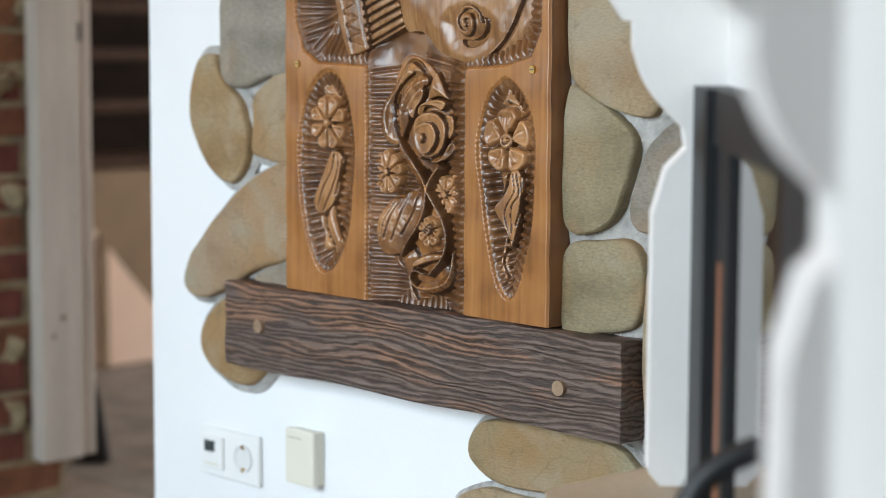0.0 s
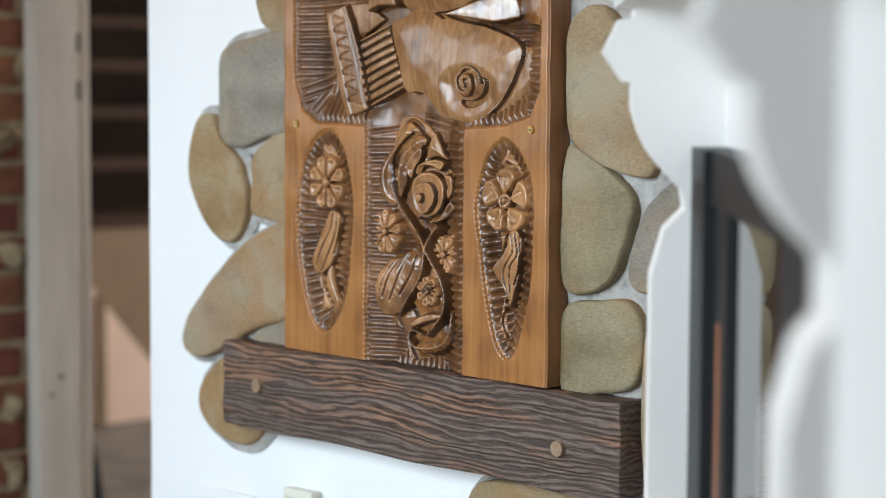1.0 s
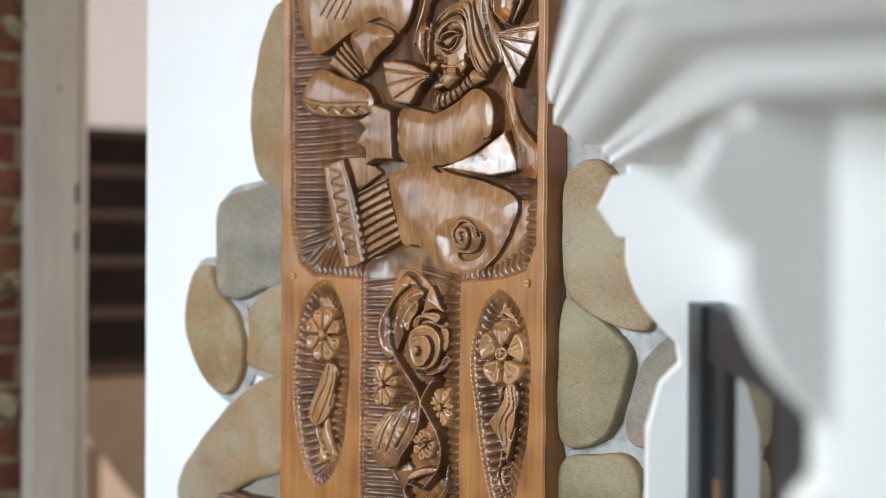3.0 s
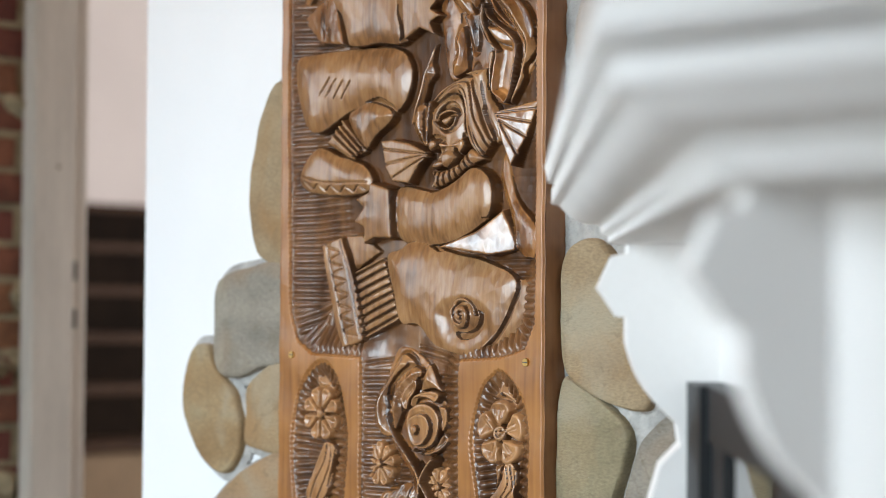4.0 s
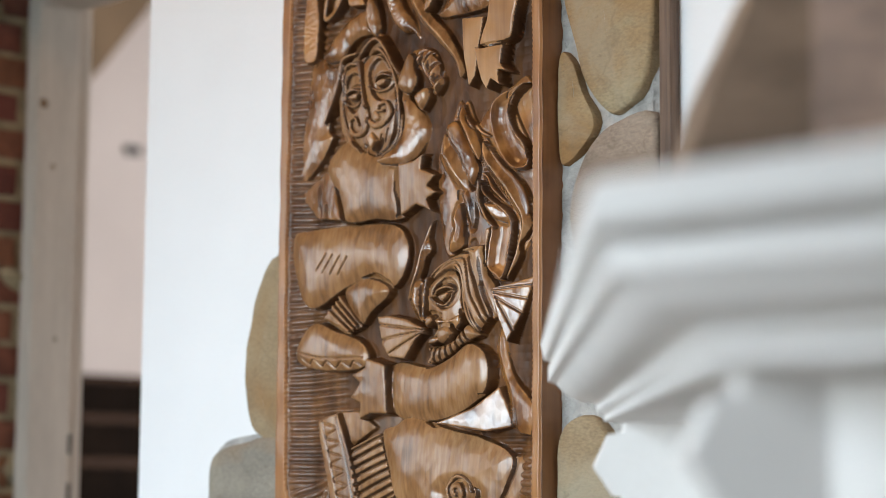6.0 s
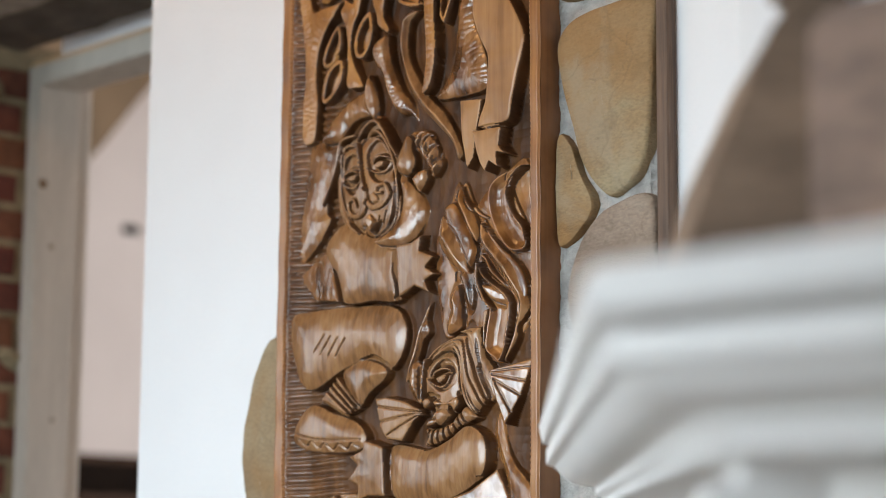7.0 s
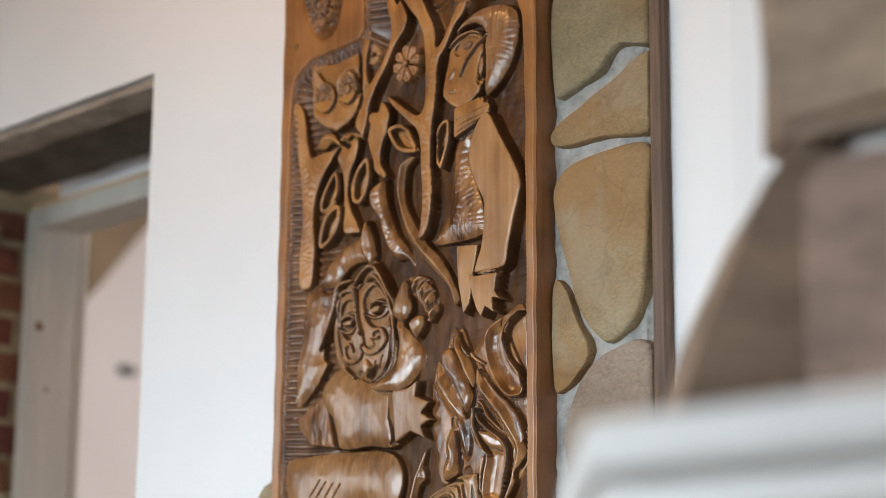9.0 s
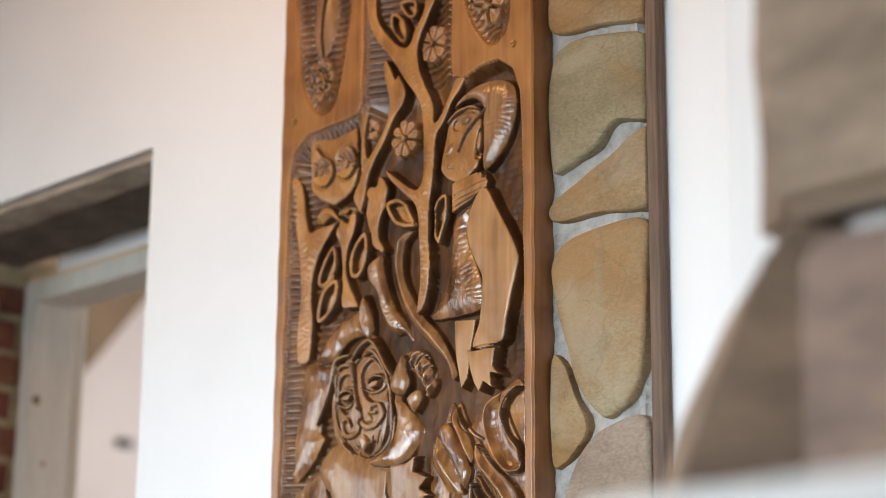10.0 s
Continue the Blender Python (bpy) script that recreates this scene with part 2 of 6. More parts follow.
# Honey wood, made more orange to carry the warm light at the top.
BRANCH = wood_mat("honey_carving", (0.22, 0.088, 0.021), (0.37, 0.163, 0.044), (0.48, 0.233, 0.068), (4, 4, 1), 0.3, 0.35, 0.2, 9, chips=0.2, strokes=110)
PEG = mat("light_peg_wood", (0.27, 0.18, 0.11), 0.6, 0.15, 40, 0.2, 150)
OUTLET = mat("outlet_plastic", (0.72, 0.72, 0.70), 0.4, 0.02, 5, 0, 60)
DARKCREAM = mat("shaded_cream_plastic", (0.5, 0.47, 0.38), 0.5, 0.02, 5, 0, 60)
KNOT = mat("dark_knot", (0.20, 0.13, 0.07), 0.7, 0.3, 40, 0, 60)
# Hall plaster in the sun; the sunlight is put into this peach colour.
PEACH = mat("sunlit_peach_plaster", (0.82, 0.64, 0.50), 0.8, 0.06, 4, 0.1, 60)


def beam_mat():
    """Brushed softwood: raised dark growth rings that wander along the beam, orange heartwood between."""
    m = bpy.data.materials.new("brushed_dark_beam")
    m.use_nodes = True
    n, link = m.node_tree.nodes, m.node_tree.links.new
    b = n["Principled BSDF"]
    geo, mp = n.new("ShaderNodeNewGeometry"), n.new("ShaderNodeMapping")
    mp.inputs["Scale"].default_value = (0.15, 0.5, 1.0)
    mp.inputs["Rotation"].default_value = (0, 0.05, 0)
    swirl, push = n.new("ShaderNodeTexNoise"), n.new("ShaderNodeVectorMath")
    swirl.inputs["Scale"].default_value, swirl.inputs["Detail"].default_value = 9, 1
    push.operation = "MULTIPLY_ADD"
    push.inputs[1].default_value = (0.0, 0.0, 0.04)
    long = n.new("ShaderNodeMapping")
    long.inputs["Scale"].default_value = (0.38, 1.0, 1.0)
    link(geo.outputs["Position"], long.inputs["Vector"])
    link(long.outputs["Vector"], swirl.inputs["Vector"])
    link(swirl.outputs["Color"], push.inputs[0])
    link(geo.outputs["Position"], push.inputs[2])
    link(push.outputs[0], mp.inputs["Vector"])
    w = n.new("ShaderNodeTexWave")
    w.bands_direction = "Z"
    for k, v in (("Scale", 38), ("Distortion", 15), ("Detail", 5), ("Detail Scale", 0.9), ("Detail Roughness", 0.62)):
        w.inputs[k].default_value = v
    link(mp.outputs["Vector"], w.inputs["Vector"])
    patch, fine = n.new("ShaderNodeTexNoise"), n.new("ShaderNodeTexNoise")
    patch.inputs["Scale"].default_value, patch.inputs["Detail"].default_value = 26, 4
    fine.inputs["Scale"].default_value, fine.inputs["Detail"].default_value = 130, 6
    link(mp.outputs["Vector"], patch.inputs["Vector"])
    link(mp.outputs["Vector"], fine.inputs["Vector"])
    r1, r2 = n.new("ShaderNodeValToRGB"), n.new("ShaderNodeValToRGB")
    for r, stops in ((r1, ((0.0, (0.05, 0.034, 0.028)), (0.42, (0.105, 0.069, 0.053)), (1.0, (0.16, 0.115, 0.095)))),
                     (r2, ((0.0, (0.045, 0.027, 0.019)), (0.42, (0.12, 0.066, 0.043)), (1.0, (0.27, 0.145, 0.09))))):
        r.color_ramp.elements[0].position, r.color_ramp.elements[0].color = stops[0][0], (*stops[0][1], 1)
        r.color_ramp.elements[1].position, r.color_ramp.elements[1].color = stops[2][0], (*stops[2][1], 1)
        e = r.color_ramp.elements.new(stops[1][0])
        e.color = (*stops[1][1], 1)
    add = n.new("ShaderNodeMath")
    add.operation = "MULTIPLY_ADD"
    link(fine.outputs["Fac"], add.inputs[0])
    add.inputs[1].default_value = 0.95
    link(w.outputs["Fac"], add.inputs[2])
    sub = n.new("ShaderNodeMath")
    sub.operation = "SUBTRACT"
    sub.inputs[1].default_value = 0.46
    link(add.outputs[0], sub.inputs[0])
    link(sub.outputs[0], r1.inputs["Fac"])
    link(sub.outputs[0], r2.inputs["Fac"])
    rng = n.new("ShaderNodeMapRange")
    rng.inputs["From Min"].default_value, rng.inputs["From Max"].default_value = 0.5, 0.6
    link(patch.outputs["Fac"], rng.inputs["Value"])
    mix = n.new("ShaderNodeMix")
    mix.data_type = "RGBA"
    link(rng.outputs["Result"], mix.inputs[0])
    link(r1.outputs["Color"], mix.inputs[6])
    link(r2.outputs["Color"], mix.inputs[7])
    link(mix.outputs[2], b.inputs["Base Color"])
    b.inputs["Roughness"].default_value = 0.55
    bp = n.new("ShaderNodeBump")
    bp.inputs["Strength"].default_value, bp.inputs["Distance"].default_value = 0.7, 0.004
    link(sub.outputs[0], bp.inputs["Height"])
    link(bp.outputs["Normal"], b.inputs["Normal"])
    return m


BEAM = beam_mat()


# ---------------------------------------------------------------- makers
def mesh_of(name, bm, material, smooth=False, crisp=34, dark=None):
    data = bpy.data.meshes.new(name)
    bmesh.ops.recalc_face_normals(bm, faces=bm.faces)
    bm.to_mesh(data)
    bm.free()
    data.materials.append(material)
    if dark:
        data.materials.append(dark)
    if smooth:
        data.polygons.foreach_set("use_smooth", [True] * len(data.polygons))
        data.set_sharp_from_angle(angle=radians(crisp))
    return data


def part(name, bm, material, parent=None, label="", smooth=False, dark=None):
    ob = new(name, mesh_of(name, bm, material, smooth, dark=dark))
    if parent is not None:
        ob.parent = parent
    if label:
        tagged(ob, label)
    return ob


def structure(name, bm, material, label, category):
    return tagged(part(name, bm, material), label, category, kind="structure")


def thing(name, place, label, category, group=""):
    """An empty at the thing's base; parts are built in world coordinates and hung under it."""
    ob = new(name)
    ob.empty_display_size = 0.05
    ob.location = place
    return tagged(ob, label, category, group)


def hang(name, bm, material, parent, label="", smooth=False, dark=None):
    """A part built in world coordinates, put under a thing that is an unturned empty."""
    base = parent.location if parent.type == "EMPTY" else parent.parent.location
    bmesh.ops.translate(bm, verts=bm.verts, vec=-base)
    return part(name, bm, material, parent, label, smooth, dark)


def box(x0, x1, y0, y1, z0, z1, bevel=0.0, bm=None):
    bm = bm or bmesh.new()
    vs = [bm.verts.new((x, y, z)) for x in (x0, x1) for y in (y0, y1) for z in (z0, z1)]
    fs = [bm.faces.new([vs[i] for i in f]) for f in ((0, 1, 3, 2), (4, 6, 7, 5), (0, 4, 5, 1), (2, 3, 7, 6), (0, 2, 6, 4), (1, 5, 7, 3))]
    if bevel:
        edges = list({e for f in fs for e in f.edges})
        bmesh.ops.bevel(bm, geom=edges, offset=bevel, segments=2, affect="EDGES", profile=0.6)
    return bm


def prism(plan, z0, z1, bm=None):
    """A block over a plan polygon of (x, y)."""
    bm = bm or bmesh.new()
    lo = [bm.verts.new((x, y, z0)) for x, y in plan]
    hi = [bm.verts.new((x, y, z1)) for x, y in plan]
    bm.faces.new(lo[::-1])
    bm.faces.new(hi)
    for i in range(len(plan)):
        j = (i + 1) % len(plan)
        bm.faces.new((lo[i], lo[j], hi[j], hi[i]))
    return bm


def rough_up(bm, amount, scale, cuts=0):
    if cuts:
        bmesh.ops.subdivide_edges(bm, edges=bm.edges, cuts=cuts, use_grid_fill=True)
    for v in bm.verts:
        v.co += amount * noise.noise_vector(v.co * scale)
    return bm


# ---------------------------------------------------------------- the room
RX, BACK, CEILING_Z = 2.45, -3.0, 2.85
JAMB, HEAD, LEFT = -0.72, 2.095, -1.56
WALL_T = 0.27

wall_n = box(JAMB, RX + 0.2, 0, WALL_T, 0, CEILING_Z)
box(-4.4, JAMB, 0, WALL_T, HEAD + 0.004, CEILING_Z, bm=wall_n)
structure("wall_north", wall_n, PLASTER, "white plastered wall with a doorway, cool in daylight", "wall")
structure("wall_north_left", box(-4.4, LEFT - 0.13, 0, WALL_T, 0, HEAD + 0.002), PLASTER, "white plastered wall beside the doorway", "wall")
structure("wall_east", box(RX, RX + 0.2, BACK, 0, 0, CEILING_Z), ROOMWALL, "unseen dark grey wall beside the corner fireplace", "wall")
structure("wall_west", box(-4.6, -4.4, BACK, WALL_T, 0, CEILING_Z), ROOMWALL, "unseen dark grey side wall", "wall")
back = box(-4.6, -4.15, BACK - 0.2, BACK, 0, CEILING_Z)
box(-2.45, -1.2, BACK - 0.2, BACK, 0, CEILING_Z, bm=back)
box(1.5, RX + 0.2, BACK - 0.2, BACK, 0, CEILING_Z, bm=back)
for x0, x1, z0, z1 in ((-1.2, 1.5, 0, 0.5), (-1.2, 1.5, 2.5, CEILING_Z), (-4.15, -2.45, 0, 1.05), (-4.15, -2.45, 2.45, CEILING_Z)):
    box(x0, x1, BACK - 0.2, BACK, z0, z1, bm=back)
structure("wall_south", back, ROOMWALL, "unseen dark grey wall with two wide windows", "wall")
structure("floor", box(-4.6, RX + 0.2, BACK - 0.2, 0.46, -0.1, 0), FLOOR, "warm brown tiled floor of the living room", "floor")
structure("ceiling", box(-4.6, RX + 0.2, BACK - 0.2, WALL_T, CEILING_Z, CEILING_Z + 0.1), CEIL, "pine board ceiling", "ceiling")
structure("lintel", rough_up(box(LEFT - 0.1, JAMB - 0.002, 0.012, WALL_T, HEAD - 0.012, HEAD + 0.002), 0.004, 30, 12), CONCRETE, "raw grey concrete lintel over the doorway", "lintel")
structure("lintel_edge", rough_up(box(LEFT - 0.1, JAMB - 0.003, 0.004, 0.085, HEAD - 0.017, HEAD - 0.004), 0.0045, 24, 14), LIP, "broken plaster edge under the lintel", "lintel")

# ---------------------------------------------------------------- the hall behind the doorway
structure("hall_floor", box(-7.5, 1.0, 0.46, 5.2, -0.1, -0.004), HALLFLOOR, "rough grey screed floor of the hall", "floor")
structure("hall_wall_west", box(-4.9, -4.7, WALL_T, 5.2, 0, 5.0), PINKWALL, "pale plastered wall behind the stairs", "wall")
structure("hall_wall_north", box(-6.9, 1.0, 5.0, 5.2, 0, 5.0), PINKWALL, "pale plastered hall wall", "wall")
structure("hall_wall_east", box(0.8, 1.0, WALL_T, 5.0, 0, 5.0), PINKWALL, "pale plastered hall wall", "wall")
structure("hall_ceiling", box(-7.5, 1.0, 0.1, 5.2, 5.0, 5.1), PINKWALL, "pale hall ceiling", "ceiling")
structure("hall_wall_south", box(-6.9, -4.6, 0.07, WALL_T, 0, 5.0), PINKWALL, "pale plastered hall wall", "wall")
structure("hall_wall_over_door", box(-4.6, 1.0, 0.07, WALL_T, CEILING_Z + 0.1, 5.0), PINKWALL, "pale plastered wall over the doorway", "wall")


# staircase, climbing away from the doorway
def staircase():
    ob = thing("staircase", (-4.2, 2.4, 0), "dark brown wooden staircase climbing through the hall", "staircase")
    x, rise, go = -3.0, 0.16, 0.25
    for i in range(6):
        z = 0.6 + rise * i
        if i < 6:
            hang("tread", box(x - go * (i + 1) - 0.03, x - go * i, 0.8, 2.75, z - 0.03, z, 0.006), STAIR, ob)
        if i < 5:
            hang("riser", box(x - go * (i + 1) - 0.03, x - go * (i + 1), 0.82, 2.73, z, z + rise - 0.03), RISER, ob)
    return ob


staircase()

# ---------------------------------------------------------------- door frame
def door_frame():
    ob = tagged(new("door_1"), "grey primed timber door frame set in a raw brick opening", "door frame", kind="structure")
    y0 = 0.27
    part("door_post", box(-1.545, -1.50, y0, y0 + 0.10, 0.09, 2.042, 0.004), PAINTED, ob)
    part("door_stop", box(-1.548, -1.515, y0 + 0.101, y0 + 0.14, 0.09, 2.03, 0.004), PAINTED, ob)
    part("door_head", box(-1.499, -0.5, y0, y0 + 0.10, 1.998, 2.042, 0.004), PAINTED, ob)
    part("head_edge", box(-1.54, -0.5, y0 + 0.004, y0 + 0.10, 2.0425, 2.052), RAWPINE, ob, "raw pine top edge")
    part("filler_board", box(-1.5, -0.5, y0 + 0.05, y0 + 0.09, 2.053, 2.2), PLASTER, ob)
    return ob


door_frame()

# ---------------------------------------------------------------- corner fireplace
# c runs along the fireplace front away from the camera, n into the corner
EYE0 = Vector((1.992, -1.908))


def corner(c, n):
    return (EYE0.x - 0.7071 * c + 0.7071 * n, EYE0.y + 0.7071 * c + 0.7071 * n)


def sweep_profile(profile, c_far, c_near, skew=(0.0, 0.0)):
    """A moulding along the diagonal front, mitred at the near corner and carried on along x to the east wall,
    and at the far end mitred back to the north wall. profile: (n, z), outermost first to last, closed by the core."""
    bm = bmesh.new()
    ref = profile[0][0]
    rings = []
    for n, z in profile:
        d = n - ref
        # far end returns along +y: mitre of a 45 degree turn
        far = corner(c_far - d * 0.4142, n + skew[0])
        near = corner(c_near + d * 0.4142, n + skew[1])
        rings.append([bm.verts.new((far[0], -0.001, z)), bm.verts.new((*far, z)), bm.verts.new((*near, z)), bm.verts.new((RX - 0.001, near[1], z))])
    for a, b in zip(rings, rings[1:]):
        for i in range(3):
            bm.faces.new((a[i], a[i + 1], b[i + 1], b[i]))
    for ring in (rings[0], rings[-1]):
        v = bm.verts.new((RX - 0.001, -0.001, ring[0].co.z))
        bm.faces.new((*ring, v))
    return bm


def arc(n0, z0, n1, z1, bulge, k=8):
    pts = []
    for i in range(k + 1):
        t = i / k
        n, z = n0 + (n1 - n0) * t, z0 + (z1 - z0) * t
        s = math.sin(math.pi * t) * bulge
        dn, dz = n1 - n0, z1 - z0
        l = math.hypot(dn, dz)
        pts.append((n - dz / l * s, z + dn / l * s))
    return pts


fireplace = thing("fireplace", (1.6, -0.7, 0), "white cast stone corner fireplace with a moulded mantel shelf", "fireplace")
hang("mantel_shelf", sweep_profile([(0.075, 1.150), (0.054, 1.155), (0.05, 1.174), (0.055, 1.180), (0.075, 1.181)], 2.235, 1.04, (0.015, 0.004)), PORTAL, fireplace)
cornice = [(0.074, 1.149), (0.064, 1.147), (0.064, 1.131), (0.070, 1.129)] + arc(0.073, 1.128, 0.115, 1.106, -0.006) + [(0.118, 1.104), (0.118, 1.097), (0.126, 1.092), (0.126, 1.086), (0.15, 1.082)]
hang("cornice", sweep_profile(cornice[::-1], 2.23 - 0.03, 1.06 + 0.03, (0.009, 0.003)), PORTAL, fireplace)
hang("breast", sweep_profile([(0.25, 0.93), (0.25, 1.081)], 2.13, 1.17), PORTAL, fireplace)


def leg(c0, c1):
    """One carved leg of the surround: the bracket profile of the front, with the block, the waist and the straight shaft."""
    bm = bmesh.new()
    prof = [(0.151, 1.082), (0.151, 1.072), (0.135, 1.069), (0.119, 1.035), (0.140, 1.004), (0.150, 1.003), (0.150, 0.976)]
    prof += arc(0.150, 0.976, 0.197, 0.897, -0.008)[1:] + [(0.205, 0.889), (0.208, 0.868), (0.187, 0.846)] + [(0.173, 0.796), (0.172, 0.515), (0.185, 0.50)]
    prof += [(0.33, 0.50), (0.33, 1.082)]
    rings = [[bm.verts.new((*corner(c, n), z)) for n, z in prof] for c in (c0, c1)]
    for i in range(len(prof)):
        j = (i + 1) % len(prof)
        bm.faces.new((rings[0][i], rings[0][j], rings[1][j], rings[1][i]))
    bm.faces.new(rings[0])
    bm.faces.new(rings[1][::-1])
    return bm


hang("leg", leg(2.11, 2.16), PORTAL, fireplace)
hang("leg", leg(1.14, 1.225), PORTAL, fireplace)
near_wall = bmesh.new()
a, b = corner(1.224, 0.2), corner(1.14, 0.2)
prism([a, b, (RX - 0.002, b[1]), (RX - 0.002, a[1])], 0, 1.08, near_wall)
hang("return_wall", near_wall, PORTAL, fireplace)


def diag(c0, c1, n0, n1, z0, z1, bm=None):
    return prism([corner(c0, n0), corner(c0, n1), corner(c1, n1), corner(c1, n0)], z0, z1, bm)


GLASS = bpy.data.materials.new("dark_stove_glass")
GLASS.use_nodes = True
gb = GLASS.node_tree.nodes["Principled BSDF"]
gb.inputs["Base Color"].default_value = (0.02, 0.018, 0.016, 1)
gb.inputs["Roughness"].default_value = 0.03
gb.inputs["IOR"].default_value = 2.2
stove = thing("stove_insert", (*corner(1.7, 0.3), 0.5), "black steel stove insert with a dark glass door", "stove")
hang("glass", diag(1.23, 2.0, 0.232, 0.24, 0.5, 0.88), GLASS, stove, "dark glossy glass pane")
hang("frame_stile", diag(1.985, 2.109, 0.214, 0.26, 0.5, 0.935), IRON, stove)
hang("frame_stile", diag(1.226, 1.52, 0.222, 0.26, 0.5, 0.935), IRON, stove)
hang("door_stile", diag(1.885, 1.984, 0.226, 0.26, 0.5, 0.879), IRON, stove)
# added strip, coloured like the fireclay that shows between the stiles
hang("fireclay_strip", diag(1.925, 1.955, 0.2246, 0.2259, 0.5, 0.765), FIRECLAY, stove, "copper-coloured strip standing for fireclay between the stiles")
hang("frame_rail", diag(1.521, 1.984, 0.222, 0.26, 0.88, 0.935), IRON, stove)
tube = bmesh.new()
spine = [(0.245, 0.632), (0.228, 0.628), (0.205, 0.617), (0.187, 0.602), (0.175, 0.583), (0.168, 0.555), (0.166, 0.52)]
slopes = np.gradient(np.array(spine), axis=0)
slopes /= np.linalg.norm(slopes, axis=1)[:, None]
loops = [[tube.verts.new((*corner(1.70 + 0.012 * math.cos(a), n - dz * 0.012 * math.sin(a)), z + dn * 0.012 * math.sin(a))) for a in np.linspace(0, 2 * math.pi, 13)[:-1]]
         for (n, z), (dn, dz) in zip(spine, slopes)]
for la, lb in zip(loops, loops[1:]):
    for i in range(12):
        tube.faces.new((la[i], la[(i + 1) % 12], lb[(i + 1) % 12], lb[i]))
hang("door_handle", tube, IRON, stove, "curved black handle", smooth=True)
hang("firebox", diag(1.29, 2.05, 0.262, 0.6, 0.45, 0.934), IRON, stove)
hang("plinth", prism([corner(2.2, 0.1), corner(1.2, 0.1), (RX - 0.003, corner(1.2, 0.1)[1]), (RX - 0.003, -0.003), (corner(2.2, 0.1)[0], -0.003)], 0, 0.47), PORTAL, fireplace)
tagged(hang("hearth_slab", prism([corner(2.09, 0.06), corner(1.16, 0.06), (RX - 0.004, corner(1.16, 0.06)[1]), (RX - 0.004, -0.05), (corner(2.09, 0.06)[0], -0.05)], 0.471, 0.499), HEARTH, fireplace), "beige hearth slab")

# chimney breast over the mantel, clad with rough brown slabs
core = prism([corner(1.95, 0.26), corner(1.3, 0.26), (RX - 0.002, corner(1.3, 0.26)[1]), (RX - 0.002, -0.002), (corner(1.95, 0.26)[0], -0.002)], 1.182, CEILING_Z - 0.001)
structure("chimney_breast", core, PLASTER, "white plastered chimney breast in the corner", "chimney breast")

# ---------------------------------------------------------------- stone cladding
def pairs(text):
    return [tuple(float(v) / 1000 for v in p.split(",")) for p in text.split()]


def closed_curve(pts, k=5):
    """Catmull-Rom through a closed row of control points."""
    n, res = len(pts), []
    for i in range(n):
        p0, p1, p2, p3 = (np.array(pts[(i + j) % n]) for j in (-1, 0, 1, 2))
        for s in range(k):
            t = s / k
            res.append(0.5 * (2 * p1 + (p2 - p0) * t + (2 * p0 - 5 * p1 + 4 * p2 - p3) * t * t + (3 * p1 - p0 - 3 * p2 + p3) * t ** 3))
    return np.array(res)


def open_curve(pts, k=8):
    pts = [np.array(p) for p in pts]
    ext = [2 * pts[0] - pts[1], *pts, 2 * pts[-1] - pts[-2]]
    res = []
    for i in range(len(pts) - 1):
        p0, p1, p2, p3 = ext[i:i + 4]
        for s in range(k):
            t = s / k
            res.append(0.5 * (2 * p1 + (p2 - p0) * t + (2 * p0 - 5 * p1 + 4 * p2 - p3) * t * t + (3 * p1 - p0 - 3 * p2 + p3) * t ** 3))
    return np.array(res + [pts[-1]])


def straight_curve(pts, k=4):
    """Straight runs with only slightly eased corners."""
    res, n = [], len(pts)
    for i in range(n):
        a, b = np.array(pts[i]), np.array(pts[(i + 1) % n])
        res += [a + (b - a) * t for t in (0.04, 0.2, 0.5, 0.8, 0.96)]
    return np.array(res)


TOPS = {
    "soft": [(0.0, None), (0.06, None), (0.14, None), (0.25, None), (0.4, None), (0.6, None), (0.8, None), (1.0, None)],
    "flat": [(0.0, 0.86), (0.05, 0.96), (0.12, 1.0), (0.4, 1.015), (0.75, 1.03), (1.0, 1.035)],
    "stone": [(0.0, 0.72), (0.025, 0.88), (0.07, 0.97), (0.16, 1.0), (0.5, 1.02), (1.0, 1.03)],
    "roof": [(0.0, 0.62), (0.06, 0.7), (0.3, 0.78), (0.6, 0.88), (0.85, 0.98), (1.0, 1.0)],
    "hollow": [(0.0, 0.74), (0.05, 0.97), (0.1, 1.0), (0.22, 0.9), (0.42, 0.72), (0.68, 0.62), (1.0, 0.6)],
    "petal": [(0.0, 0.74), (0.12, 0.92), (0.3, 1.0), (0.5, 0.97), (1.0, 0.84)],
    "rim": [(0.0, 0.95), (0.06, 1.0), (0.16, 1.0), (0.26, 0.95), (1.0, 0.93)],
    "dish": [(0.0, 0.93), (0.06, 1.0), (0.36, 1.0), (0.5, 0.6), (0.66, 0.5), (0.85, 0.62), (1.0, 0.7)],
}


